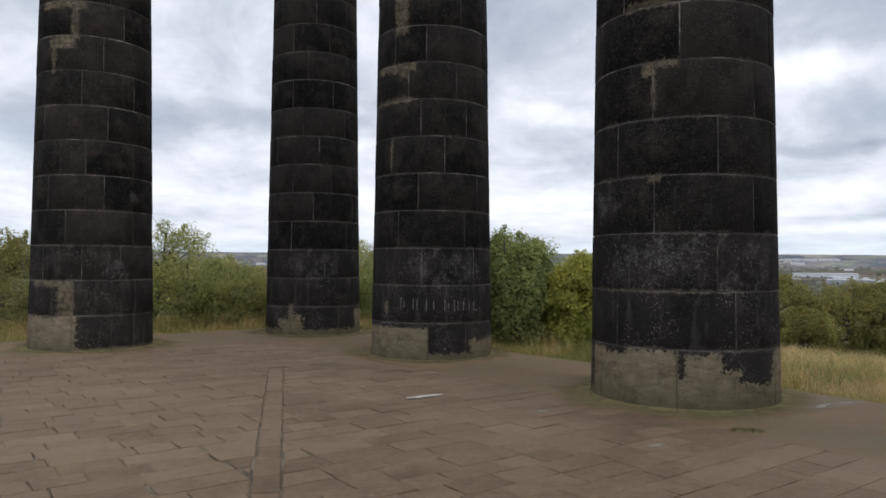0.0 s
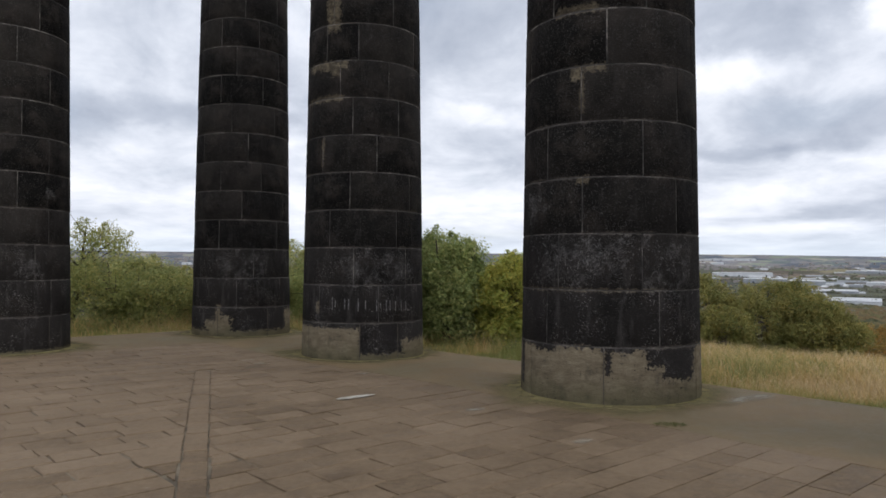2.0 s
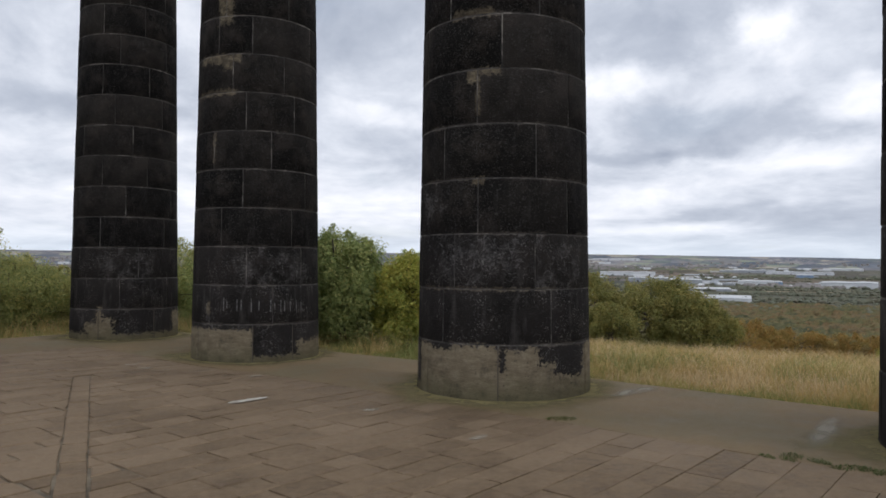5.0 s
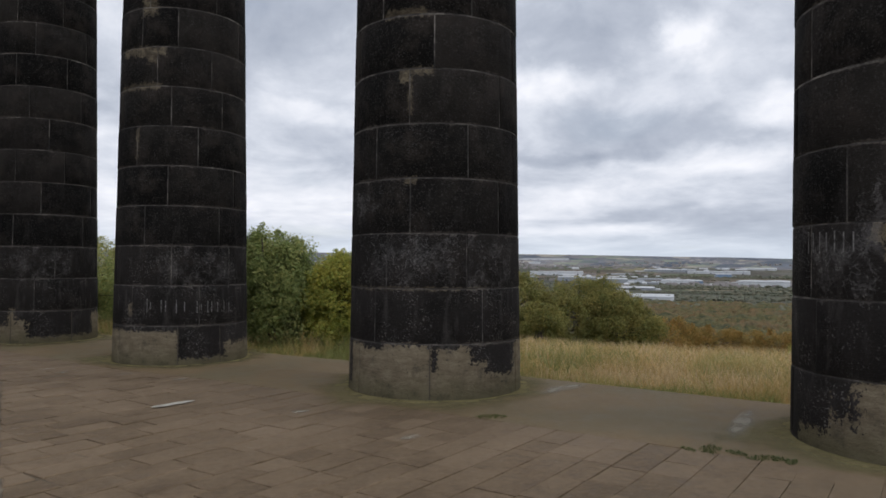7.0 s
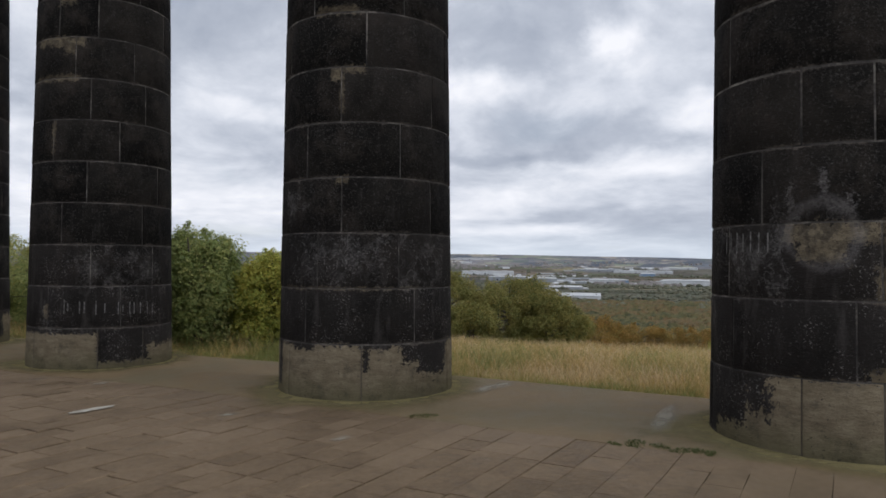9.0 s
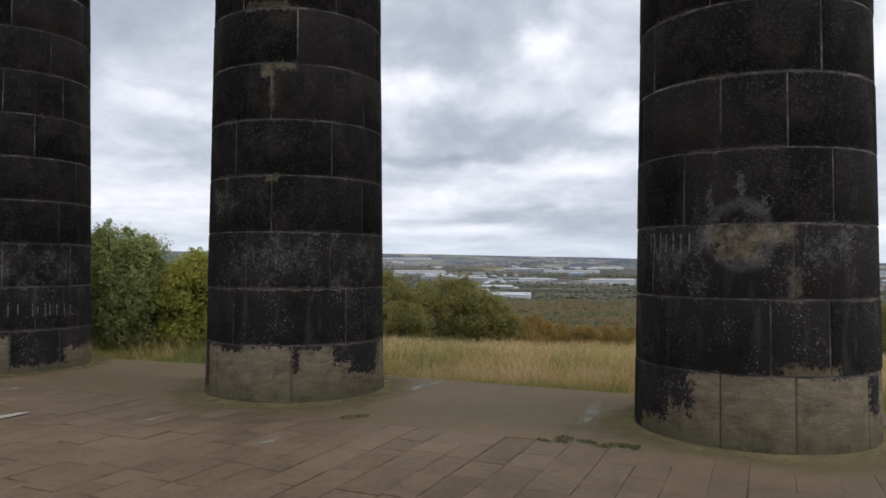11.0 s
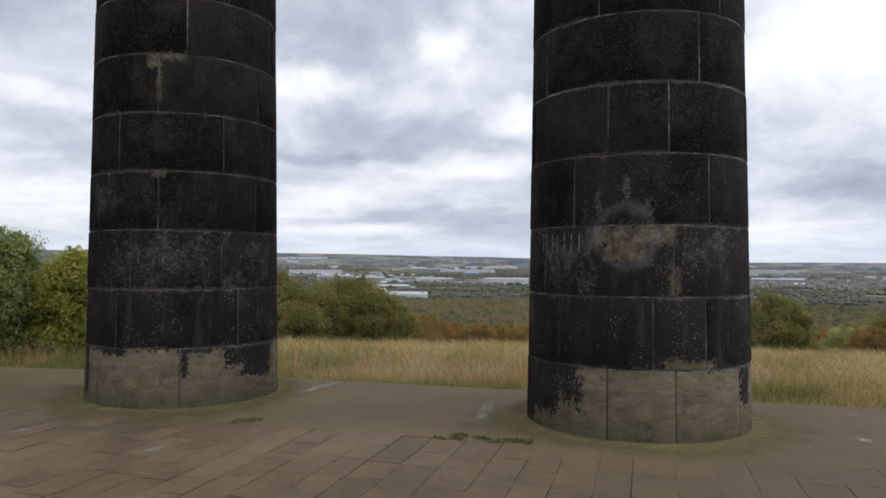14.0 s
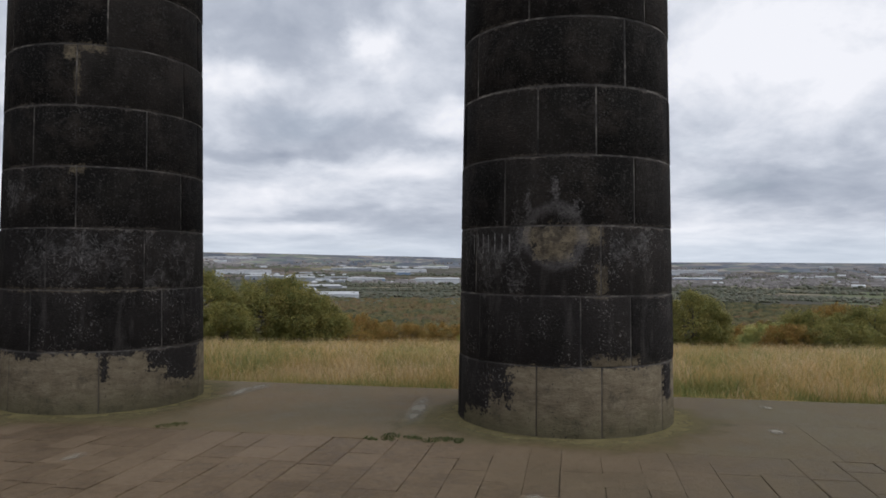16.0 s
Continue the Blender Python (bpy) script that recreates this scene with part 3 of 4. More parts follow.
def build_column(key, label):
    x, y, z = COLUMNS[key]
    col = empty("stone_column", pose(x, y, z))
    col["facing"] = math.degrees(math.atan2(-y, -x))
    taper = col["taper"] = 0.0140 if key in "AE" else TAPER
    tagged(col, label, "column", "giant columns of the colonnade")
    rng = random.Random(ord(key))
    bm = bmesh.new()
    height = COURSES * COURSE
    for lo, hi in ((-0.12, height),):
        bmesh.ops.create_cone(bm, cap_ends=True, segments=72, radius1=1.0 - 0.006, radius2=1.0 - taper * height - 0.006, depth=hi - lo,
                              matrix=Matrix.Translation((0, 0, (hi + lo) / 2)))
    part("mortar_core", bm, MORTAR, col, "pale lime mortar filling the joints")
    for c in range(1, COURSES + 1):
        seen = list(JOINTS[key].get(c, ())) or [rng.uniform(-50, 0)]
        span = 360 - (seen[-1] - seen[0])
        n = max(1, round(span / 57))
        ring = seen + [seen[-1] + span * i / n for i in range(1, n + 1)]
        for a0, a1 in zip(ring, ring[1:]):
            shaft_stone("stone", SHAFT_STONE[key], col, a0, a1, (c - 1) * COURSE - (0.1 if c == 1 else 0), c * COURSE, rng.uniform(-0.003, 0.004))
    # low cement skirt round the foot
    skirt = bmesh.new()
    inner, outer, rim = [], [], []
    for i in range(64):
        t = 2 * math.pi * i / 64
        w = 0.30 + 0.60 * (0.5 + noise.noise(Vector((math.cos(t) * 1.6, math.sin(t) * 1.6, ord(key) * 3.1)))) * (0.6 + 0.4 * rng.random())
        px, py = math.cos(t), math.sin(t)
        fz = lambda r: floor_z(x + px * r, y + py * r) - z
        inner.append(skirt.verts.new((px * 0.99, py * 0.99, fz(1.0) + 0.006)))
        outer.append(skirt.verts.new((px * (1.0 + w), py * (1.0 + w), fz(1 + w) + 0.004)))
        rim.append(skirt.verts.new((px * (1.02 + w), py * (1.02 + w), fz(1 + w) - 0.03)))
    for i in range(64):
        j = (i + 1) % 64
        skirt.faces.new((inner[i], outer[i], outer[j], inner[j]))
        skirt.faces.new((outer[i], rim[i], rim[j], outer[j]))
    bloom = part("cement_skirt", skirt, SKIRT, col, "yellowish lichened cement skirt")
    layer = bloom.data.uv_layers.new(name="skirt")
    for loop in bloom.data.loops:
        layer.data[loop.index].uv = (0.0 if loop.vertex_index % 3 == 0 else 1.0, 0.0)
    return col


COLUMN_LABELS = {
    "A": "soot-blackened sandstone column with a cleaned pale foot",
    "B": "soot-blackened sandstone column with chalked letters above its foot",
    "C": "soot-blackened sandstone corner column at the platform's far corner",
    "D": "soot-blackened sandstone column with a pale scraped patch low down",
    "E": "soot-blackened sandstone column with a scrubbed foot and smoke stain",
}
for key in COLUMNS:
    build_column(key, COLUMN_LABELS[key])


# ------------------------------------------------------------------ trees and bushes
def leaf_cloud(rng, centres, radii, count, size):
    """Small pointed leaves scattered in clumps; returns vertices and quads."""
    pick = rng.integers(0, len(centres), count)
    d = rng.normal(size=(count, 3)) + (0, 0, 0.35)
    d /= np.linalg.norm(d, axis=1)[:, None]
    at = centres[pick] + d * (radii[pick] * np.clip(rng.normal(0.88, 0.20, count), 0.25, 1.35))[:, None]
    at[:, 2] = np.maximum(at[:, 2], 0.03)
    # blades lie like shingles: they face outwards and up
    face = d * 0.9 + (0, 0, 0.55) + rng.normal(size=(count, 3)) * 0.55
    a = np.cross(face, rng.normal(size=(count, 3)))
    a /= np.linalg.norm(a, axis=1)[:, None]
    b = np.cross(a, face)
    b /= np.linalg.norm(b, axis=1)[:, None]
    s = size * rng.uniform(0.6, 1.4, count)[:, None]
    v = np.stack([at - a * s, at + b * s * 0.5, at + a * s, at - b * s * 0.5], 1).reshape(-1, 3)
    return v, np.arange(count * 4).reshape(-1, 4)


def limb(bm, p0, p1, r0, r1, sides=6):
    """A tapered stick between two points."""
    p0, p1 = Vector(p0), Vector(p1)
    q = (p1 - p0).to_track_quat("Z", "Y").to_matrix().to_4x4()
    rings = []
    for p, r in ((p0, r0), ((p0 + p1) / 2, (r0 + r1) / 2), (p1, r1)):
        rings.append([bm.verts.new(p + (q @ Vector((math.cos(2 * math.pi * i / sides) * r, math.sin(2 * math.pi * i / sides) * r, 0)))) for i in range(sides)])
    for lo, hi in zip(rings, rings[1:]):
        for i in range(sides):
            bm.faces.new((lo[i], lo[(i + 1) % sides], hi[(i + 1) % sides], hi[i]))


def build_tree(name, label, az, r, top, wide, mat, seed, leaves, size=0.085, bare=0.0, deep=0.0, clumps=120, skirt=0.0):
    """A tree or bush at a bearing and distance, whose crown reaches the elevation top (degrees) and is wide metres across.
    bare: share of the height that is open twigs at the top; skirt: share of the height below the crown."""
    x, y = polar(az, r)
    z = ground_z(x, y)
    h = EYE + r * math.tan(radians(top)) - z
    rng = np.random.default_rng(seed)
    root = empty(name, pose(x, y, z))
    tagged(root, label, "tree" if name.endswith("tree") else "bush")
    centres, radii = [], []
    while len(centres) < clumps:
        p = rng.uniform(-1, 1, 3)
        if np.linalg.norm(p) > 1:
            continue
        lump = 1 + 0.35 * noise.noise(Vector(p) * 1.8 + Vector((seed * 7.0, 0, 0)))
        if np.linalg.norm(p) < 0.5:      # foliage grows on the outside of the crown
            continue
        p = p / np.linalg.norm(p) * rng.uniform(0.72, 1.0)
        px, py = p[0] * wide / 2 * lump, p[1] * (deep or wide) / 2 * lump
        pz = h * (skirt + (1 - skirt) * (0.5 + 0.46 * p[2]))
        if p[2] < 0:      # the sides go straight down to the grass
            full = min(1.0 / math.sqrt(max(1.0 - p[2] ** 2, 0.05)), 1.9)
            px, py = px * full, py * full
        centres.append((px, py, max(pz, 0.12)))
        radii.append(rng.uniform(0.45, 1.0) * 0.115 * (wide + h) / 2 + 0.08)
    centres, radii = np.array(centres), np.array(radii)
    radii = np.minimum(radii, np.maximum(h * 1.02 - centres[:, 2], 0.10))
    wood = bmesh.new()
    lean = Vector((rng.uniform(-0.2, 0.2), rng.uniform(-0.2, 0.2), 0))
    fork = Vector((0, 0, h * 0.35)) + lean
    limb(wood, (0, 0, -0.1), fork, 0.05 + 0.018 * h, 0.03 + 0.011 * h, 8)
    limb(wood, fork, Vector((0, 0, h * 0.93)) + lean * 2, 0.03 + 0.011 * h, 0.012)
    part("trunk", wood, BARK, root)
    twigs = bmesh.new()
    for c in centres[rng.permutation(len(centres))[:36]]:
        c = Vector(c)
        start = Vector((0, 0, min(h * 0.25 + c.z * 0.4, h * 0.8))) + lean
        limb(twigs, start, c, 0.012 + 0.006 * h, 0.005, 4)
    for k in range(int(40 * bare)):
        c = Vector(centres[rng.integers(len(centres))])
        limb(twigs, c, c + Vector((rng.normal() * 0.25, rng.normal() * 0.25, rng.uniform(0.2, 0.6) * h * 0.3)), 0.012, 0.004, 4)
    # leafy shoots that stand out of the crown's top
    tops = [i for i in range(len(centres)) if centres[i][2] > h * 0.6]
    shoots, spread = [], []
    for k in range(int(12 + 22 * bare)):
        i = tops[rng.integers(len(tops))] if tops else 0
        c = Vector(centres[i])
        tip = c + Vector((rng.normal() * 0.45, rng.normal() * 0.45, 1.0)) * (radii[i] + rng.uniform(0.01, 0.07) * h * (0.5 + bare))
        tip.z = min(tip.z, h * 1.06)
        limb(twigs, c, tip, 0.010, 0.003, 4)
        for q in (0.5, 0.7, 0.86, 1.0):
            shoots.append(c.lerp(tip, q))
            spread.append((0.17 - 0.12 * q) * (0.5 + h / 4))
    tagged(part("branch_work", twigs, BARK, root), kind="stuff")
    v, f = leaf_cloud(rng, centres, radii, int(leaves * (4.2 if r < 25 else 2.8)), size * (0.42 if r < 25 else 0.50))
    v2, f2 = leaf_cloud(rng, np.array([tuple(q) for q in shoots]), np.array(spread), int(len(shoots) * 22), size * 0.40)
    v, f = np.concatenate([v, v2]), np.concatenate([f, f2 + len(v)])
    mesh_object("crown", v.tolist(), f.tolist(), mat, root)
    return root


TREES = [
    ("hawthorn_bush", "straggly half-bare autumn bush behind the platform", -32.5, 20.5, 1.6, 4.2, LEAF_OLIVE, 11, 6000, 0.07, 0.8),
    ("hawthorn_bush", "dense yellow-green bush behind the platform's end", -28.0, 21.0, 2.0, 4.0, LEAF_GREEN, 12, 8000, 0.07, 0.2),
    ("hawthorn_tree", "tall yellow-green hawthorn with an open twiggy top", -21.6, 21.0, 3.1, 3.6, LEAF_GREEN, 13, 9000, 0.07, 0.9),
    ("hawthorn_bush", "dense yellow-green bush behind the platform's end", -18.4, 20.0, 0.4, 3.4, LEAF_GREEN, 14, 7500, 0.07, 0.2),
    ("hawthorn_bush", "green bush with browning leaves behind the platform", -15.6, 19.5, -0.5, 2.8, LEAF_GREEN, 15, 7000, 0.07, 0.1),
    ("hawthorn_bush", "low green bush with yellow tips behind the platform", -12.8, 20.5, -0.8, 2.8, LEAF_GREEN, 16, 5500, 0.07, 0.2),
    ("hawthorn_bush", "green bush filling the gap between two columns", -6.2, 20.5, 1.9, 3.0, LEAF_GREEN, 17, 7000, 0.07, 0.1),
    ("hawthorn_bush", "dark green bush standing behind a column", -1.0, 19.5, 1.0, 4.0, LEAF_DARK, 18, 6000, 0.075, 0.0),
    ("oak_tree", "dark green oak with a ragged leafy top", 6.3, 14.8, 2.5, 1.65, LEAF_DARK, 19, 13000, 0.07, 0.2),
    ("oak_tree", "dark green oak sapling beside a yellowing one", 3.9, 15.2, 1.7, 1.5, LEAF_DARK, 20, 6500, 0.07, 0.2),
    ("birch_tree", "yellowing birch beside a dark green oak", 11.2, 14.2, 0.8, 1.15, LEAF_GOLD, 21, 8000, 0.065, 0.2),
    ("birch_tree", "yellow-brown birch behind a great column", 13.6, 14.4, 0.9, 1.7, LEAF_GOLD, 22, 6000, 0.07, 0.2),
    ("hawthorn_bush", "dark bush standing behind a great column", 25.2, 33.0, -0.5, 3.0, LEAF_OLIVE, 23, 6000, 0.10, 0.1),
    ("hawthorn_bush", "broad rounded green bush beyond the dry grass", 30.0, 34.0, -1.05, 5.4, LEAF_OLIVE, 24, 20000, 0.09, 0.2),
    ("hawthorn_bush", "low olive-green bush beyond the dry grass", 27.0, 30.0, -3.0, 2.2, LEAF_OLIVE, 25, 6000, 0.08, 0.3),
    ("hawthorn_bush", "dark green bush sloping into the dry grass", 33.4, 33.0, -2.7, 3.4, LEAF_OLIVE, 26, 9000, 0.09, 0.1),
    ("bramble_bush", "low orange-brown bramble bush on the slope", 36.0, 48.0, -4.0, 5.0, LEAF_RUST, 27, 7000, 0.11, 0.1),
    ("bramble_bush", "low orange-brown bramble bush on the slope", 40.0, 60.0, -4.55, 6.0, LEAF_RUST, 28, 7000, 0.14, 0.1),
    ("bramble_bush", "low rusty bramble bush on the slope", 44.6, 62.0, -4.7, 6.0, LEAF_RUST, 29, 7000, 0.14, 0.1),
    ("bramble_bush", "low green bramble bush on the slope", 48.6, 60.0, -4.6, 6.5, LEAF_GOLD, 30, 6000, 0.14, 0.1),
    ("hawthorn_bush", "rounded green bush at the meadow's edge", 63.0, 48.0, -2.0, 4.4, LEAF_OLIVE, 31, 12000, 0.11, 0.1),
    ("hawthorn_bush", "green bush with rusty leaves at the meadow's edge", 59.8, 50.0, -2.5, 4.4, LEAF_OLIVE, 32, 8000, 0.11, 0.1),
    ("bramble_bush", "rusty bush at the meadow's edge", 66.4, 62.0, -4.6, 5.0, LEAF_RUST, 33, 7000, 0.13, 0.1),
    ("hawthorn_bush", "bright green bush at the meadow's edge", 68.4, 56.0, -4.2, 4.6, LEAF_GREEN, 34, 8000, 0.12, 0.1),
    ("hawthorn_bush", "dark green bush at the meadow's edge", 71.0, 58.0, -3.2, 5.0, LEAF_OLIVE, 35, 9000, 0.12, 0.2),
    ("oak_tree", "rust-tinted oak above the meadow's edge", 72.6, 70.0, -2.7, 5.6, LEAF_RUST, 36, 9000, 0.14, 0.2),
    ("hawthorn_bush", "dark green bush at the meadow's edge", 74.6, 56.0, -2.7, 5.0, LEAF_OLIVE, 37, 9000, 0.12, 0.1),
    ("oak_tree", "olive-green oak above the meadow's edge", 76.4, 66.0, -2.2, 6.0, LEAF_OLIVE, 38, 9000, 0.14, 0.2),
    ("oak_tree", "rust-brown oak on the slope behind the meadow", 65.0, 84.0, -4.9, 6.0, LEAF_RUST, 101, 7000, 0.15, 0.1),
    ("oak_tree", "olive-brown oak on the slope behind the meadow", 67.3, 88.0, -4.2, 7.0, LEAF_RUST, 102, 8000, 0.15, 0.1),
    ("oak_tree", "dark green oak on the slope behind the meadow", 69.6, 86.0, -3.5, 7.0, LEAF_OLIVE, 103, 8000, 0.15, 0.1),
    ("oak_tree", "rust-brown oak on the slope behind the meadow", 71.8, 90.0, -2.9, 7.5, LEAF_RUST, 104, 8000, 0.15, 0.1),
    ("oak_tree", "olive-brown oak on the slope behind the meadow", 74.2, 92.0, -2.5, 8.0, LEAF_OLIVE, 105, 8000, 0.15, 0.1),
    ("oak_tree", "rust-brown oak on the slope behind the meadow", 76.8, 90.0, -2.3, 8.0, LEAF_RUST, 106, 8000, 0.15, 0.1),
    ("bramble_bush", "tangled brown bramble at the meadow's edge", 69.8, 50.0, -4.3, 4.0, LEAF_RUST, 107, 6000, 0.11, 0.2),
    ("bramble_bush", "tangled brown bramble at the meadow's edge", 73.0, 50.0, -4.0, 4.4, LEAF_OLIVE, 108, 6000, 0.11, 0.2),
    ("hawthorn_bush", "dark green bush at the meadow's edge", 79.0, 56.0, -2.2, 6.0, LEAF_OLIVE, 39, 8000, 0.13, 0.1),
]
for row in TREES:
    build_tree(*row)


# ------------------------------------------------------------------ meadow grass
def blades(rng, at, height, width, lean):
    """Bent grass blades at points at (n, 3)."""
    n = len(at)
    t = rng.uniform(0, 2 * math.pi, n)
    side = np.stack([np.cos(t), np.sin(t), np.zeros(n)], 1) * (width / 2)[:, None]
    b = rng.uniform(0, 2 * math.pi, n)
    bend = np.stack([np.cos(b), np.sin(b), np.zeros(n)], 1) * (lean * height)[:, None]
    rise = np.zeros((n, 3))
    rise[:, 2] = height
    v = np.stack([at - side, at + side, at + side * 0.8 + rise * 0.55 + bend * 0.3, at - side * 0.8 + rise * 0.55 + bend * 0.3, at + rise * (1 - 0.25 * lean)[:, None] + bend], 1)
    base = np.arange(n)[:, None] * 5
    quads = (base + (0, 1, 2, 3)).tolist()
    tris = (base + (3, 2, 4)).tolist()
    return v.reshape(-1, 3).tolist(), quads + tris


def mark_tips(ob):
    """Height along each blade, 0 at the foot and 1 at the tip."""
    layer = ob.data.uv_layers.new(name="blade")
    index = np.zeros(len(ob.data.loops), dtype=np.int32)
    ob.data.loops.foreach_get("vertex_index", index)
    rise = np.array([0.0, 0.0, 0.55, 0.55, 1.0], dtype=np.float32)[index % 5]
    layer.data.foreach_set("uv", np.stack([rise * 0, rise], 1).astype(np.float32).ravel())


def build_grass(name, label, mat, seed, count, short, tall, az_range, far, start=0.0):
    rng = np.random.default_rng(seed)
    pts, hs, ws = [], [], []
    while len(pts) < count:
        az = rng.uniform(*az_range)
        r = 8.0 * (far / 8.0) ** rng.random()
        x, y = polar(az, r)
        d = beyond(x, y)
        if d < start:
            continue
        patch = noise.noise(Vector((x * 0.4, y * 0.4, seed))) + 0.5 * noise.noise(Vector((x * 1.7, y * 1.7, seed)))
        if patch < -0.1 and rng.random() < 0.55:
            continue
        grow = ease(d, 0.0, 1.8)
        k = (short + (tall - short) * grow * float(np.interp(az, (20, 27), (0.75, 1.0)))) * rng.uniform(0.45, 1.25) * max(0.35, 1 + 0.85 * patch)
        k = min(k, 0.42 + 0.60 * short)
        pts.append((x, y, ground_z(x, y) - 0.02))
        hs.append(k)
        ws.append(rng.uniform(0.004, 0.008) * max(1.0, r / 11.0))
    hs = np.array(hs)
    v, f = blades(rng, np.array(pts), hs, np.array(ws), rng.uniform(0.2, 1.1, count))
    ob = mesh_object(name, v, f, mat)
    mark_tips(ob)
    tagged(ob, label, "grass", kind="stuff")


build_grass("dry_grass", "tall straw-coloured dry meadow grass", GRASS, 41, 150000, 0.12, 0.32, (-36, 84), 58.0)
build_grass("green_grass", "short green grass along the platform's edge", GREEN_GRASS, 42, 80000, 0.16, 0.27, (-36, 84), 26.0)
build_grass("grass_stalks", "sparse tall bleached seed stalks above the meadow grass", GRASS, 43, 34000, 0.34, 0.62, (-36, 84), 32.0, 0.4)


def build_tuft(x, y, spread, count, seed):
    rng = np.random.default_rng(seed)
    a, d = rng.uniform(0, 2 * math.pi, count), spread * np.sqrt(rng.random(count))
    at = np.stack([np.cos(a) * d * 1.5, np.sin(a) * d * 0.8, np.full(count, 0.0)], 1)
    h = rng.uniform(0.008, 0.034, count)
    v, f = blades(rng, at, h, np.full(count, 0.005), rng.uniform(0.5, 1.6, count))
    ob = mesh_object("weed_tuft", v, f, WEED)
    mark_tips(ob)
    ob.matrix_world = pose(x, y, floor_z(x, y), 0, 0, math.degrees(seed))
    tagged(ob, "small green weed tuft growing in a paving joint", "weed", "weeds in the joints")


for i, (x, y, spread, count) in enumerate([(2.67, 6.19, 0.10, 160), (3.80, 4.56, 0.10, 130), (3.92, 4.42, 0.07, 90), (4.02, 4.22, 0.10, 170), (4.12, 4.10, 0.06, 80), (3.64, 4.62, 0.05, 60)]):
    build_tuft(x, y, spread, int(count * 1.3), 50 + i)


# ------------------------------------------------------------------ the plain: woods, houses, warehouses
def build_woods():
    rng = np.random.default_rng(61)
    ico = bmesh.new()
    bmesh.ops.create_icosphere(ico, subdivisions=1, radius=1.0)
    bv = np.array([v.co[:] for v in ico.verts])
    bf = np.array([[v.index for v in f.verts] for f in ico.faces])
    ico.free()
    verts, faces, k = [], [], 0
    def clump(x, y, s):
        nonlocal k
        jag = rng.uniform(0.65, 1.25, (len(bv), 1))
        verts.append(bv * jag * (s * rng.uniform(0.8, 1.5), s * rng.uniform(0.8, 1.5), s * rng.uniform(0.7, 1.2)) + (x, y, ground_z(x, y) + s * 0.35))
        faces.append(bf + k * len(bv))
        k += 1

    while k < 9000:
        r = 1150.0 * (3500.0 / 1150.0) ** (rng.random() ** 1.5)
        az = rng.uniform(-34, 80)
        x, y = polar(az, r)
        belt = noise.noise(Vector((x * 0.0030, y * 0.0030, 2.0))) + 0.5 * noise.noise(Vector((x * 0.011, y * 0.011, 7.0)))
        if belt < (-0.3 if r < 1300 else 0.16):
            continue
        clump(x, y, (1.0 + 3.6 * rng.random() ** 2) * (1 + r / 2500))
    for _ in range(170):      # hedgerows and shelter belts
        az, r = rng.uniform(-34, 80), rng.uniform(1300, 3300)
        x, y = polar(az, r)
        t = radians(90 - az) + math.pi / 2 + rng.normal() * 0.35
        for q in np.arange(0, rng.uniform(80, 420), 7.0):
            clump(x + math.cos(t) * q + rng.normal() * 2, y + math.sin(t) * q + rng.normal() * 2, rng.uniform(3.0, 6.5))
    ob = mesh_object("distant_woods", np.concatenate(verts).tolist(), np.concatenate(faces).tolist(), FAR_WOOD)
    tagged(ob, "autumn woods and hedges spread over the plain", "woods", kind="stuff")


build_woods()


def build_canopy():
    """The closed roof of the wood at the foot of the hill: one dome for every tree, with clearings."""
    azs, rs = np.arange(20.0, 81.0, 0.13), np.geomspace(520.0, 1330.0, 135)
    verts, faces = [], []
    for r in rs:
        for az in azs:
            x, y = polar(az, r)
            far, _ = noise.voronoi(Vector((x, y, 0.0)) / 9.0)
            dome = math.sqrt(max(0.0, 1.0 - (far[0] / 0.75) ** 2))
            size = 0.7 + 0.5 * noise.noise(Vector((x * 0.05, y * 0.05, 3.0)))
            open_land = noise.noise(Vector((x * 0.006, y * 0.006, 9.0))) + 0.4 * noise.noise(Vector((x * 0.03, y * 0.03, 1.0)))
            h = (2.0 + 9.5 * dome * size + 1.6 * noise.noise(Vector((x * 0.5, y * 0.5, 0.0)))) * ease(open_land, -0.42, -0.28)
            verts.append((x, y, ground_z(x, y) + h - 0.6))
    w = len(azs)
    for j in range(len(rs) - 1):
        for i in range(w - 1):
            a = j * w + i
            faces.append((a, a + 1, a + 1 + w, a + w))
    ob = mesh_object("woodland_canopy", verts, faces, CANOPY)
    tagged(ob, "olive and rusty canopy of the wood below the hill", "woods", kind="stuff")


CANOPY, cn = material("autumn_canopy")
spot = cn.add("ShaderNodeNewGeometry").outputs["Position"]
crowns = cn.add("ShaderNodeTexVoronoi")
cn.put(crowns.inputs["Vector"], spot)
crowns.inputs["Scale"].default_value = 0.11
hue = cn.add("ShaderNodeSeparateColor")
cn.put(hue.inputs[0], crowns.outputs["Color"])
mixed = cn.math("ADD", cn.math("MULTIPLY", hue.outputs[0], 0.14), cn.math("MULTIPLY", cn.noise(spot, 0.010, 7.0, 0.70), 0.90))
finish(cn, cn.mix(cn.step(cn.noise(spot, 0.9, 4.0, 0.7), 0.40, 0.60, 0.0, 0.65),
                  cn.ramp(mixed, [(0.36, (0.042, 0.048, 0.030)), (0.45, (0.080, 0.080, 0.040)), (0.52, (0.120, 0.108, 0.048)), (0.60, (0.155, 0.098, 0.048)), (0.70, (0.105, 0.100, 0.060))]),
                  rgb((0.034, 0.036, 0.025))), 0.95, spec=0.05)
build_canopy()

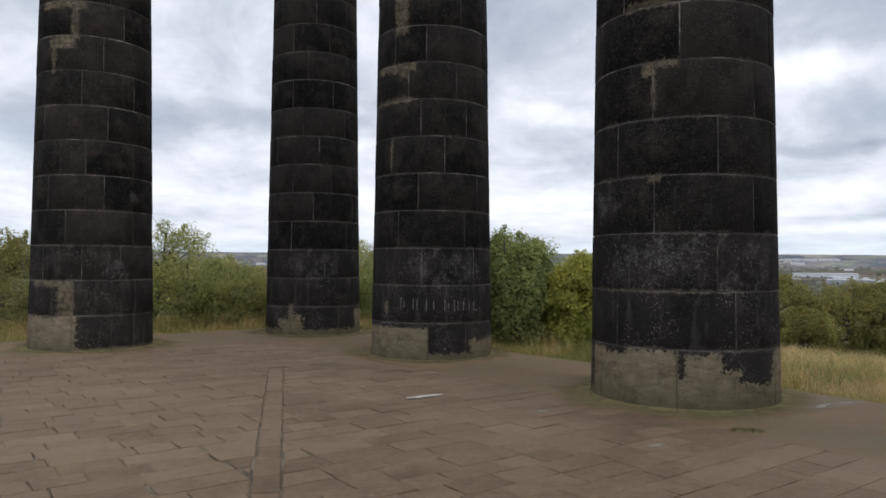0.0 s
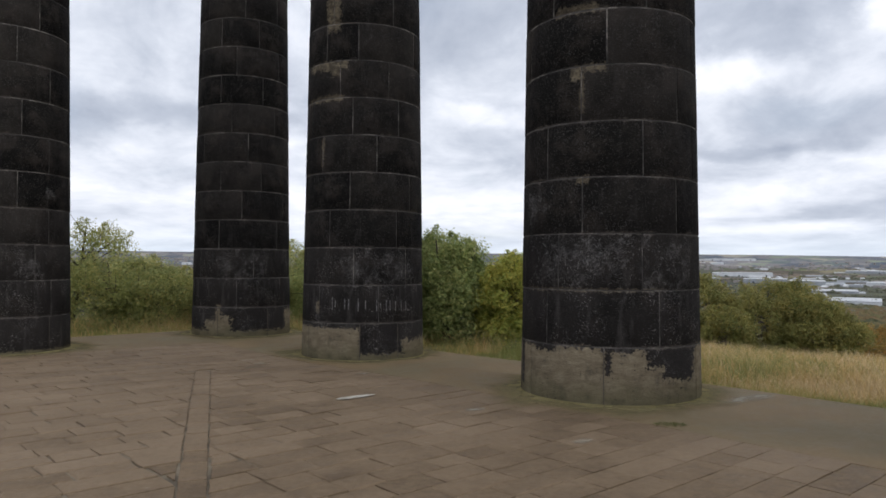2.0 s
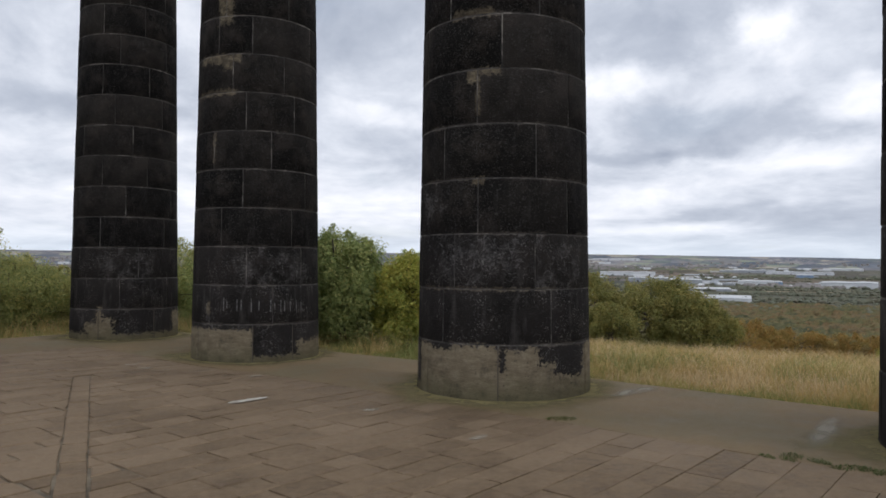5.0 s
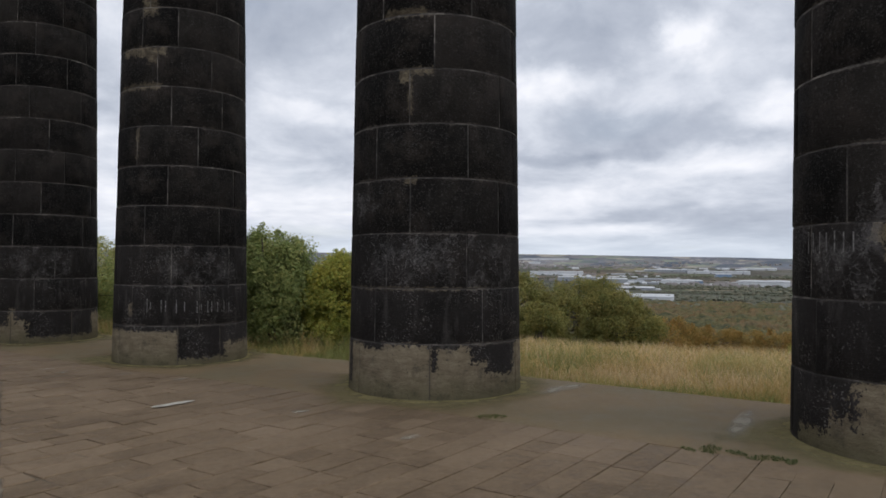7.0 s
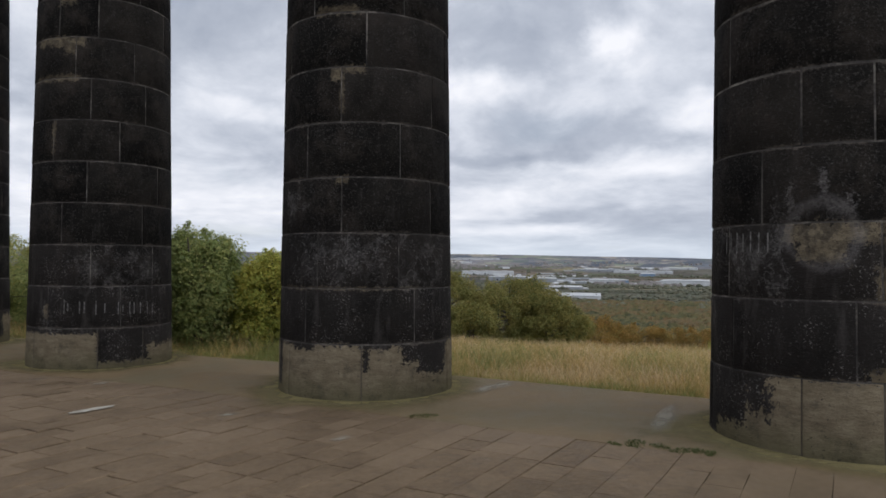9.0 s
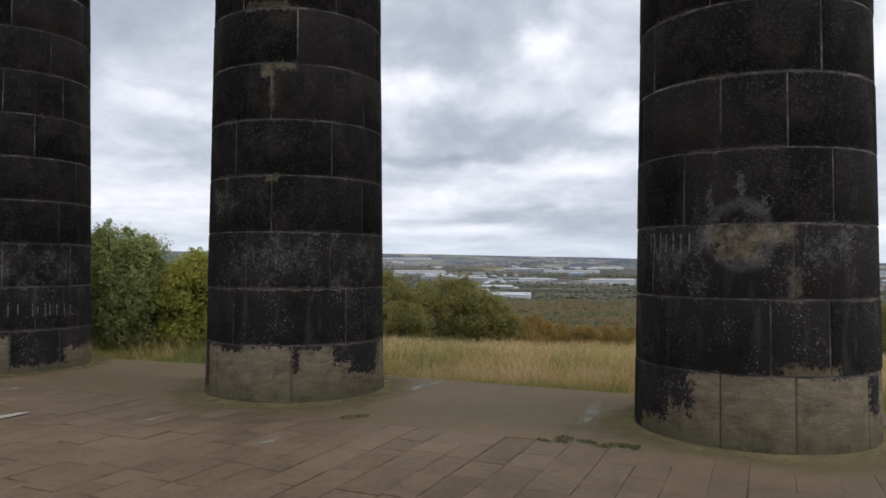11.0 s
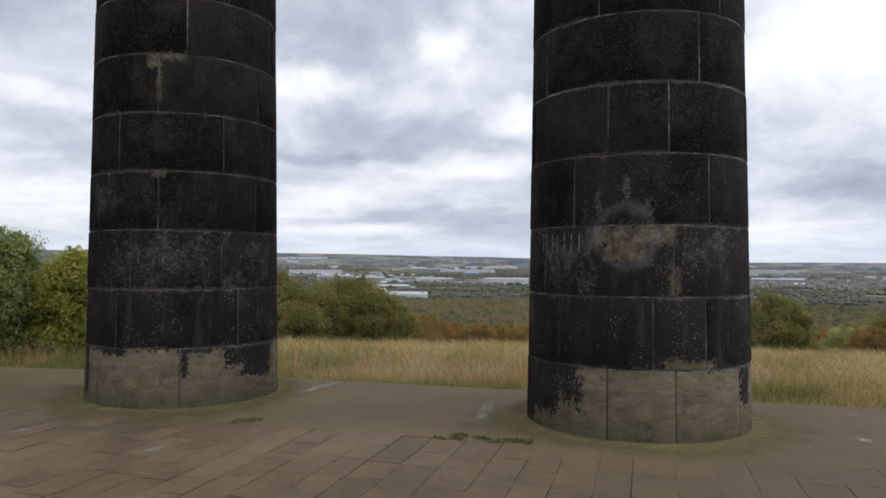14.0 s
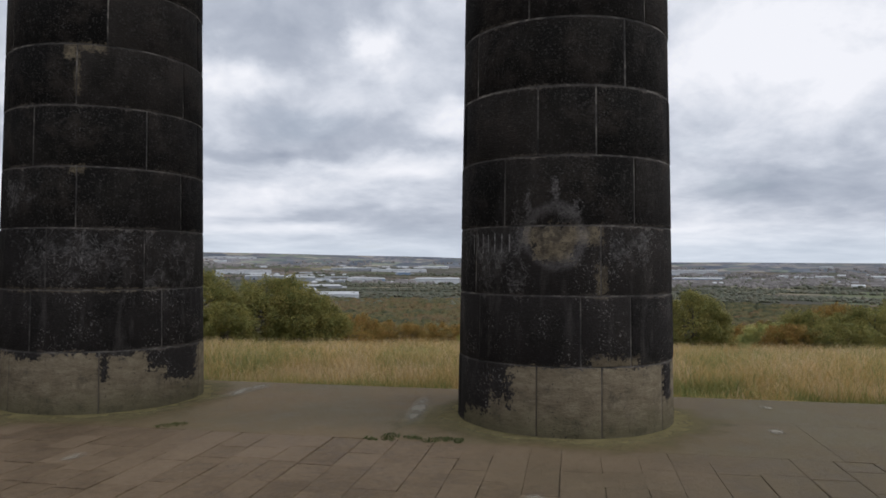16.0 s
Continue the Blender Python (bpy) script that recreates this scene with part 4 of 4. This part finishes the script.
CLAD_WHITE = make_plain("white_cladding", (0.400, 0.416, 0.432), (0.528, 0.536, 0.544), 0.05, 0.5)
CLAD_GREY = make_plain("grey_cladding", (0.208, 0.224, 0.240), (0.288, 0.304, 0.320), 0.05, 0.5)
CLAD_BLUE = make_plain("blue_cladding", (0.128, 0.192, 0.288), (0.192, 0.264, 0.368), 0.05, 0.5)
ROOF_PALE = make_plain("pale_sheet_roof", (0.336, 0.352, 0.368), (0.496, 0.504, 0.512), 0.03, 0.45)
GLASS_DARK = make_plain("dark_glazing", (0.03, 0.035, 0.04), (0.06, 0.065, 0.07), 0.2, 0.2)
BRICK = make_plain("far_brick", (0.175, 0.160, 0.150), (0.255, 0.238, 0.225), 0.05, 0.9)
TILE = make_plain("far_roof_tiles", (0.130, 0.120, 0.115), (0.195, 0.180, 0.172), 0.05, 0.9)


def box(bm, x0, x1, y0, y1, z0, z1):
    v = [bm.verts.new(p) for p in ((x0, y0, z0), (x1, y0, z0), (x1, y1, z0), (x0, y1, z0), (x0, y0, z1), (x1, y0, z1), (x1, y1, z1), (x0, y1, z1))]
    for q in ((0, 3, 2, 1), (4, 5, 6, 7), (0, 1, 5, 4), (1, 2, 6, 5), (2, 3, 7, 6), (3, 0, 4, 7)):
        bm.faces.new([v[i] for i in q])


def build_warehouse(a0, a1, r, tall, clad, seed):
    """A long low shed seen across the plain between two bearings."""
    rng = random.Random(seed)
    az = (a0 + a1) / 2
    x, y = polar(az, r)
    z = ground_z(x, y)
    wide, deep = r * radians(a1 - a0), rng.uniform(50, 90)
    shed = empty("warehouse", pose(x, y, z, 0, 0, -az + rng.uniform(-4, 4)))
    tagged(shed, "long pale industrial shed far out on the plain", "warehouse", "sheds of the industrial estate")
    bm = bmesh.new()
    box(bm, -wide / 2, wide / 2, 0, deep, -6, tall * 0.80)
    part("wall", bm, clad, shed)
    bm = bmesh.new()
    bays = max(1, round(wide / 70))
    for b in range(bays):
        x0, x1 = -wide / 2 + wide * b / bays, -wide / 2 + wide * (b + 1) / bays
        e, top = tall * 0.80, tall * 0.87
        ring = [(x0, e), ((x0 + x1) / 2, top), (x1, e), (x1, e + 0.6), ((x0 + x1) / 2, top + 0.6), (x0, e + 0.6)]
        front = [bm.verts.new((px, -1.0, pz)) for px, pz in ring]
        back = [bm.verts.new((px, deep + 1.0, pz + deep * 0.03)) for px, pz in ring]
        bm.faces.new(front)
        bm.faces.new(back[::-1])
        for i in range(6):
            bm.faces.new((front[i], back[i], back[(i + 1) % 6], front[(i + 1) % 6]))
    part("roof", bm, ROOF_PALE, shed, "pale metal sheet roof")
    for side in (-1, 1):
        if rng.random() < 0.6:
            long, h = wide * rng.uniform(0.12, 0.35), tall * rng.uniform(0.35, 0.62)
            x0 = side * wide / 2 if side > 0 else -wide / 2 - long
            bm = bmesh.new()
            box(bm, x0, x0 + long, rng.uniform(2, 12), deep * 0.7, -6, h)
            part("annexe", bm, rng.choice((CLAD_GREY, CLAD_WHITE, BRICK)), shed, "lower annexe built against the shed")
    for d in range(max(1, int(wide / 60))):
        bm = bmesh.new()
        dx = -wide / 2 + wide * (d + 0.5 + rng.uniform(-0.2, 0.2)) / max(1, int(wide / 60))
        box(bm, dx - 3, dx + 3, -0.3, 0.2, 0, min(6.0, tall * 0.5))
        part("loading_door", bm, GLASS_DARK, shed, "dark loading door")


SHEDS = [(33.3, 37.22, 1448, 8.8, 0), (32.95, 33.95, 1438, 19.8, 0), (26.33, 30.46, 3145, 17.6, 0), (28.47, 31.43, 2646, 16.2, 1), (31.43, 33.82, 2489, 19.1, 1),
         (36.29, 38.8, 2500, 15.3, 0), (38.8, 39.29, 2466, 15.1, 2), (41.72, 45.19, 2355, 18.9, 0), (41.85, 44.28, 3894, 11.6, 0), (35.02, 38.8, 3522, 16.0, 1),
         (38.18, 42.56, 3439, 15.6, 0), (25.79, 29.35, 4280, 10.5, 0), (25.56, 27.13, 4103, 9.3, 0), (32.86, 35.87, 1969, 7.6, 1), (40.23, 41.28, 3118, 16.3, 2),
         (61.46, 64.75, 3724, 24.7, 0), (61.54, 65.06, 2887, 12.6, 2), (69.85, 71.11, 3374, 9.4, 0), (71.18, 72.34, 3400, 11.3, 0), (71.47, 72.34, 4246, 11.9, 0)]
SHEDS += [(73.03, 73.61, 3482, 6.7, 0), (74.22, 74.72, 3551, 7.4, 1), (68.75, 69.49, 3455, 9.6, 0), (-14.13, -13.42, 3970, 9.7, 0), (-15.93, -15.31, 4063, 9.2, 0)]
for i, (a0, a1, r, tall, kind) in enumerate(SHEDS):
    build_warehouse(a0, a1, r, tall, (CLAD_WHITE, CLAD_GREY, CLAD_BLUE)[kind], 70 + i)


def build_houses():
    """Rows of small houses in the far towns."""
    rng = np.random.default_rng(81)
    walls_v, walls_f, roof_v, roof_f, k = [], [], [], [], 0
    while k < 2600:
        az, r = rng.uniform(-33, 80), rng.uniform(2200, 4250)
        x, y = polar(az, r)
        if noise.noise(Vector((x * 0.0016, y * 0.0016, 4.0))) < (0.12 if az < 55 else -0.12):
            continue
        z, a, b, h = ground_z(x, y), rng.uniform(5, 16), rng.uniform(4, 6), rng.uniform(4, 7)
        m = pose(x, y, z, 0, 0, rng.uniform(0, 360))
        p = [m @ Vector(q) for q in ((-a, -b, -3), (a, -b, -3), (a, b, -3), (-a, b, -3), (-a, -b, h), (a, -b, h), (a, b, h), (-a, b, h), (-a, 0, h + 4), (a, 0, h + 4))]
        walls_v += [q[:] for q in p]
        o = k * 10
        walls_f += [(o, o + 1, o + 5, o + 4), (o + 1, o + 2, o + 6, o + 9, o + 5), (o + 2, o + 3, o + 7, o + 6), (o + 3, o, o + 4, o + 8, o + 7)]
        roof_f += [(o + 4, o + 5, o + 9, o + 8), (o + 6, o + 7, o + 8, o + 9)]
        k += 1
    ob = mesh_object("distant_houses", walls_v, walls_f + roof_f, BRICK)
    ob.data.materials.append(TILE)
    ob.data.polygons.foreach_set("material_index", [0] * len(walls_f) + [1] * len(roof_f))
    tagged(ob, "brick houses of far towns under tiled roofs", "houses", kind="stuff")


build_houses()


def build_yards():
    """Small works buildings, offices and parked trailers between the large sheds."""
    rng = np.random.default_rng(83)
    groups = {0: ([], []), 1: ([], []), 2: ([], [])}
    k = 0
    while k < 170:
        az, r = rng.uniform(24, 79), rng.uniform(1500, 4000)
        x, y = polar(az, r)
        if noise.noise(Vector((x * 0.0022, y * 0.0022, 11.0))) < (0.05 if az < 50 else 0.12) + (0.28 if r < 2200 else 0.0):
            continue
        a, b, h = 6 + 50 * rng.random() ** 3, rng.uniform(5, 18), rng.uniform(3, 8)
        m = pose(x, y, ground_z(x, y), 0, 0, -az + rng.normal() * 12)
        v, f = groups[int(rng.choice((0, 0, 1, 2)))]
        o = len(v)
        v += [(m @ Vector(q))[:] for q in ((-a, -b, -3), (a, -b, -3), (a, b, -3), (-a, b, -3), (-a, -b, h), (a, -b, h), (a, b, h), (-a, b, h), (-a, 0, h + b * 0.25), (a, 0, h + b * 0.25))]
        f += [(o, o + 1, o + 5, o + 4), (o + 1, o + 2, o + 6, o + 9, o + 5), (o + 2, o + 3, o + 7, o + 6), (o + 3, o, o + 4, o + 8, o + 7), (o + 4, o + 5, o + 9, o + 8), (o + 6, o + 7, o + 8, o + 9)]
        k += 1
    for (v, f), mat in zip(groups.values(), (CLAD_WHITE, CLAD_GREY, BRICK)):
        tagged(mesh_object("distant_works_buildings", v, f, mat), "small works buildings between the sheds on the plain", "buildings", kind="stuff")


build_yards()


# ------------------------------------------------------------------ platform floor
def to_un(x, y):
    return x * U.x + y * U.y, x * N.x + y * N.y


def from_un(u, n):
    p = U * u + N * n
    return p.x, p.y


bed = bmesh.new()
cells = {}
for i in range(0, 32):
    for j in range(0, 19):
        x, y = from_un(-EDGE_U + 0.04 + i * 1.0, EDGE_N - 0.04 - j * 1.0)
        cells[i, j] = bed.verts.new((x, y, floor_z(x, y) - 0.013))
for i in range(31):
    for j in range(18):
        bed.faces.new((cells[i, j], cells[i, j + 1], cells[i + 1, j + 1], cells[i + 1, j]))
ret = bmesh.ops.extrude_face_region(bed, geom=bed.faces[:])
for v in ret["geom"]:
    if isinstance(v, bmesh.types.BMVert):
        v.co.z -= 0.6
bmesh.ops.recalc_face_normals(bed, faces=bed.faces[:])
floor_me = bpy.data.meshes.new("floor")
bed.to_mesh(floor_me)
bed.free()
floor_me.materials.append(JOINT)
floor = tagged(new("floor", floor_me), "worn brown stone paving of an open colonnade platform", "floor", kind="structure")


def clip(poly, point, normal):
    """The part of a convex outline on the side of a line that normal points to."""
    out = []
    for a, b in zip(poly, poly[1:] + poly[:1]):
        da, db = (a - point).dot(normal), (b - point).dot(normal)
        if da >= 0:
            out.append(a)
        if (da > 0) != (db > 0) and da != db:
            out.append(a + (b - a) * (da / (da - db)))
    return out


def shrink(poly, d):
    """A convex outline moved inwards by d."""
    area = sum(a.x * b.y - b.x * a.y for a, b in zip(poly, poly[1:] + poly[:1]))
    if area < 0:
        poly = poly[::-1]
    out = list(poly)
    for a, b in zip(poly, poly[1:] + poly[:1]):
        e = b - a
        if e.length < 1e-5:
            continue
        nrm = Vector((-e.y, e.x)).normalized()
        out = clip(out, a + nrm * d, nrm)
        if len(out) < 3:
            return []
    return out


def slab_mesh(poly, joint, rng, uneven=0.004, arris=0.004, chip=0.0):
    """Vertices and faces of one flag with rounded arrises."""
    edge = shrink(poly, joint)
    if len(edge) < 3:
        return None
    c = sum(edge, Vector((0, 0))) / len(edge)
    outer = []
    for p, q in zip(edge, edge[1:] + edge[:1]):      # chipped, uneven arrises
        steps = 3 if (q - p).length > 0.35 else 2 if (q - p).length > 0.12 else 1
        for i in range(steps):
            o = p + (q - p) * (i + (rng.uniform(-0.2, 0.2) if i else 0)) / steps
            outer.append(o + (c - o).normalized() * chip * rng.random() ** 2)
    inner = [o + (c - o).normalized() * arris * rng.uniform(0.8, 1.6) for o in outer]
    tilt = Vector((rng.gauss(0, uneven), rng.gauss(0, uneven)))
    lift = rng.uniform(-uneven, uneven)
    n = len(outer)
    top = lambda p, dz: (p.x, p.y, floor_z(p.x, p.y) + lift + (p - c).dot(tilt) + dz)
    verts = [top(p, -0.045) for p in outer] + [top(p, -0.8 * arris) for p in outer] + [top(p, 0.0) for p in inner]
    faces = [tuple(2 * n + i for i in range(n))]
    for k in (0, 1):
        for i in range(n):
            j = (i + 1) % n
            faces.append((k * n + i, k * n + j, (k + 1) * n + j, (k + 1) * n + i))
    return verts, faces


STRIP_A, STRIP_B = Vector((-2.02, 9.05)), Vector((-0.66, 2.60))      # middle line of the narrow strip
STRIP_DIR = (STRIP_B - STRIP_A).normalized()
STRIP_NRM = Vector((-STRIP_DIR.y, STRIP_DIR.x))
STRIP_HALF = 0.095
pieces = []      # (distance from the platform's middle, name, outline, joint, material)
rng = random.Random(91)
mid = Vector((0.0, 0.0))


def add_piece(poly, joint, mat, name):
    if len(poly) > 2:
        c = sum(poly, Vector((0, 0))) / len(poly)
        pieces.append((c.length, name, poly, joint, mat))


u = -APRON_U
while u < 15.4:
    row = rng.uniform(0.22, 0.31)
    n = -9.7 + rng.uniform(0, 0.6)
    while n < APRON_N:
        long = rng.uniform(0.30, 0.62)
        n1 = min(n + long, APRON_N)
        if n1 > APRON_N - 0.25:
            n1 = APRON_N
        open_joint = 1.0 if u < -2.6 else 0.45
        g0, g1 = open_joint * rng.choice((0.0, 0.0, 0.001, 0.003)), open_joint * rng.choice((0.0, 0.0, 0.002, 0.004))
        quad = [Vector(from_un(a, b)) for a, b in ((u + g0, n), (u + row - g1, n), (u + row - g1, n1), (u + g0, n1))]
        quad = [q + N * rng.uniform(-0.003, 0.003) + U * rng.uniform(-0.004, 0.004) for q in quad]
        c = sum(quad, Vector((0, 0))) / 4
        joint = rng.choice((0.0006, 0.0012, 0.002, 0.003, 0.004) if c.x < 1.4 else (0.0004, 0.0006, 0.0008, 0.001, 0.002))
        if (c - Vector((-1.36, 4.98))).length < 0.34:      # broken flags beside the strip
            joint = 0.018
        off = (c - STRIP_A).dot(STRIP_NRM)
        along = (c - STRIP_A).dot(STRIP_DIR)
        if c.y > 1.5 and abs(off) < 1.2 and -0.9 < along < (STRIP_B - STRIP_A).length:
            add_piece(clip(quad, STRIP_A + STRIP_NRM * STRIP_HALF, STRIP_NRM), joint, SLAB, "paving_slab")
            add_piece(clip(quad, STRIP_A - STRIP_NRM * STRIP_HALF, -STRIP_NRM), joint, SLAB, "paving_slab")
        else:
            add_piece(quad, joint, SLAB, "paving_slab")
        n = n1
    u += row
s, total = -0.9, (STRIP_B - STRIP_A).length
while s < total:
    k = rng.uniform(0.24, 0.5)
    a, b = STRIP_A + STRIP_DIR * s, STRIP_A + STRIP_DIR * (s + k)
    add_piece([a - STRIP_NRM * STRIP_HALF, b - STRIP_NRM * STRIP_HALF, b + STRIP_NRM * STRIP_HALF, a + STRIP_NRM * STRIP_HALF], (0.001 if s < 2.2 else rng.choice((0.003, 0.004, 0.006))), SLAB, "paving_slab")
    s += k
# apron: larger stones along the two outer edges
u = -EDGE_U
while u < 14.5:
    k = rng.uniform(1.3, 2.3)
    cut = rng.uniform(-0.25, 0.25)
    add_piece([Vector(from_un(a, b)) for a, b in ((u, APRON_N), (u + k, APRON_N), (u + k, 7.0 + cut), (u, 7.0 + cut))], 0.0025, APRON, "apron_stone")
    add_piece([Vector(from_un(a, b)) for a, b in ((u, 7.0 + cut), (u + k, 7.0 + cut), (u + k, EDGE_N), (u, EDGE_N))], 0.0025, APRON, "apron_stone")
    u += k
n = APRON_N
while n > -8.2:
    k = rng.uniform(1.3, 2.3)
    for a, b in ((-EDGE_U, -14.1), (-14.1, -APRON_U)):
        add_piece([Vector(from_un(p, q)) for p, q in ((a, n), (a, n - k), (b, n - k), (b, n))], 0.003, APRON, "apron_stone")
    n -= k

pieces.sort(key=lambda p: p[0] if p[2][0].y > 1.0 else 99)
rest = {}
for i, (_, name, poly, joint, mat) in enumerate(pieces):
    c = sum(poly, Vector((0, 0))) / len(poly)
    flush = mat is SLAB and 39 < math.degrees(math.atan2(c.x, c.y)) < 71      # flags between these camera bearings lie flush, to fit the camera's view
    loose = mat is SLAB and c.x < 1.4
    if mat is APRON or flush:
        joint = 0.0002 if rng.random() < 0.7 else joint
    arris = 0.0006 if flush else 0.0005 if mat is APRON else rng.choice((0.002, 0.003, 0.005, 0.009)) * (1.3 if loose else 0.6)
    made = slab_mesh(poly, joint, rng, 0.0042 if loose else 0.0010 if flush else 0.0020 if mat is SLAB else 0.0003, arris, 0.001 if flush else 0.013 if loose else 0.008 if mat is SLAB else 0.001)
    if made is None:
        continue
    verts, faces = made
    if i < 300:
        mesh_object(name, verts, faces, mat, floor)
    else:
        v, f = rest.setdefault((name, mat.name), ([], []))
        o = len(v)
        v += verts
        f += [tuple(q + o for q in face) for face in faces]
for (name, mat_name), (v, f) in rest.items():
    tagged(mesh_object("further_" + name + "s", v, f, bpy.data.materials[mat_name], floor), kind="stuff")


# ------------------------------------------------------------------ marks on the floor
def build_mark(name, label, p0, p1, width, seed, ragged=0.3, mat=WHITE_MARK):
    """A thin worn smear of paint between two points of the floor."""
    p0, p1 = Vector(p0), Vector(p1)
    d = (p1 - p0).normalized()
    nrm = Vector((-d.y, d.x))
    c = (p0 + p1) / 2
    r = random.Random(seed)
    bm = bmesh.new()
    steps = 14
    rows = []
    for i in range(steps + 1):
        q = p0 + (p1 - p0) * i / steps
        w = width / 2 * (1 - abs(2 * i / steps - 1) ** 4 * 0.7) * r.uniform(1 - ragged, 1)
        line = []
        for s in (-1, 1):
            v = q + nrm * w * s
            line.append(bm.verts.new((v.x - c.x, v.y - c.y, floor_z(v.x, v.y) + 0.009)))
        rows.append(line)
    for a, b in zip(rows, rows[1:]):
        bm.faces.new((a[0], b[0], b[1], a[1]))
    me = bpy.data.meshes.new(name)
    bm.to_mesh(me)
    bm.free()
    me.materials.append(mat)
    ob = new(name, me)
    ob.matrix_world = pose(c.x, c.y, 0)
    return tagged(ob, label, "paint mark")


build_mark("paint_mark", "worn white paint bar on the brown paving", (-0.33, 7.60), (0.06, 7.86), 0.13, 5)


def make_film():
    """A thin lime bloom, broken up and fading out at its rim."""
    m, n = material("lime_bloom")
    uv = n.add("ShaderNodeUVMap")
    uv.uv_map = "film"
    sep = n.add("ShaderNodeSeparateXYZ")
    n.put(sep.inputs[0], uv.outputs[0])
    xyz = n.add("ShaderNodeNewGeometry").outputs["Position"]
    rim = n.math("MULTIPLY", n.math("SUBTRACT", 1.0, n.math("ABSOLUTE", sep.outputs[0])), n.math("SUBTRACT", 1.0, n.math("ABSOLUTE", sep.outputs[1])))
    cover = n.math("MULTIPLY", n.step(rim, 0.0, 0.6), n.step(n.noise(xyz, 4.5, 7.0, 0.65), 0.26, 0.62, 0.0, 0.75))
    solid = n.add("ShaderNodeBsdfDiffuse")
    solid.inputs[0].default_value = (0.30, 0.275, 0.225, 1)
    clear = n.add("ShaderNodeBsdfTransparent")
    mx = n.add("ShaderNodeMixShader")
    n.put(mx.inputs[0], cover)
    n.put(mx.inputs[1], clear.outputs[0])
    n.put(mx.inputs[2], solid.outputs[0])
    n.put(n.add("ShaderNodeOutputMaterial").inputs[0], mx.outputs[0])
    return m


SMEAR = make_film()


def build_stain(label, p0, p1, width):
    p0, p1 = Vector(p0), Vector(p1)
    c, nrm = (p0 + p1) / 2, Vector((-(p1 - p0).y, (p1 - p0).x)).normalized()
    verts, faces, uvs = [], [], []
    for i in range(13):
        for j in range(5):
            q = p0 + (p1 - p0) * i / 12 + nrm * width * (j / 4 - 0.5)
            verts.append((q.x - c.x, q.y - c.y, floor_z(q.x, q.y) + 0.007))
            uvs.append((i / 6 - 1, j / 2 - 1))
    for i in range(12):
        for j in range(4):
            a = i * 5 + j
            faces.append((a, a + 5, a + 6, a + 1))
    ob = mesh_object("lime_stain", verts, faces, SMEAR)
    layer = ob.data.uv_layers.new(name="film")
    for loop in ob.data.loops:
        layer.data[loop.index].uv = uvs[loop.vertex_index]
    ob.matrix_world = pose(c.x, c.y, 0)
    tagged(ob, label, "stain")


build_stain("pale lime stain streaking the paving beside a column", (4.10, 4.72), (5.34, 5.78), 0.24)
build_stain("pale worn bloom at the apron's outer edge", (3.55, 7.05), (4.55, 7.62), 0.30)
for x, y in ((2.98, 2.62), (3.30, 2.70), (3.02, 2.30), (7.2, 2.9), (6.2, 2.4), (1.6, 5.6), (-0.2, 9.4), (0.9, 6.9), (-0.9, 10.2), (-1.7, 10.6)):
    build_stain("pale fleck of lime on the brown paving", (x, y), (x + 0.24, y + 0.13), 0.16)
build_mark("paint_mark", "small worn white fleck on the paving", (-1.92, 11.1), (-1.72, 11.2), 0.05, 31, 0.5)


# ------------------------------------------------------------------ chalked letters, kept as plain bars
CHALK = make_plain("faded_chalk", (0.03, 0.028, 0.026), (0.20, 0.188, 0.178), 30.0, 0.95)


def chalk_bar(col, a, z, tall, wide):
    """A faint upright chalk stroke on a shaft."""
    face, taper = col["facing"], col["taper"]
    verts, faces = [], []
    for i in range(5):
        h = z + tall * (i / 4 - 0.5)
        r = 1.0 - taper * h + 0.0065
        for s in (-1, 1):
            t = radians(face + a) + s * wide / 2
            verts.append((r * math.cos(t), r * math.sin(t), h))
    for i in range(4):
        faces.append((2 * i, 2 * i + 1, 2 * i + 3, 2 * i + 2))
    mesh_object("chalk_stroke", verts, faces, CHALK, col, label="faded chalk stroke")


by_place = {ob.location.to_tuple(2): ob for ob in scene.objects if ob.name.startswith("stone_column")}
shaft_b = by_place[Vector(COLUMNS["B"]).to_tuple(2)]
shaft_e = by_place[Vector(COLUMNS["E"]).to_tuple(2)]
for a, tall in ((-28.5, 0.20), (-25.5, 0.11), (-16.5, 0.17), (-13.0, 0.16), (-4.5, 0.20), (2.0, 0.14), (12.0, 0.17), (15.5, 0.10), (21.0, 0.18), (24.5, 0.16), (30.0, 0.15), (36.5, 0.16), (42.0, 0.14)):
    chalk_bar(shaft_b, a, 0.86 - 0.0006 * a, tall, 0.014)
for a, tall in ((-53.0, 0.17), (-49.5, 0.16), (-45.0, 0.17), (-41.0, 0.15), (-36.5, 0.17), (-32.0, 0.16), (-27.5, 0.15)):
    chalk_bar(shaft_e, a, 1.60, tall, 0.012)
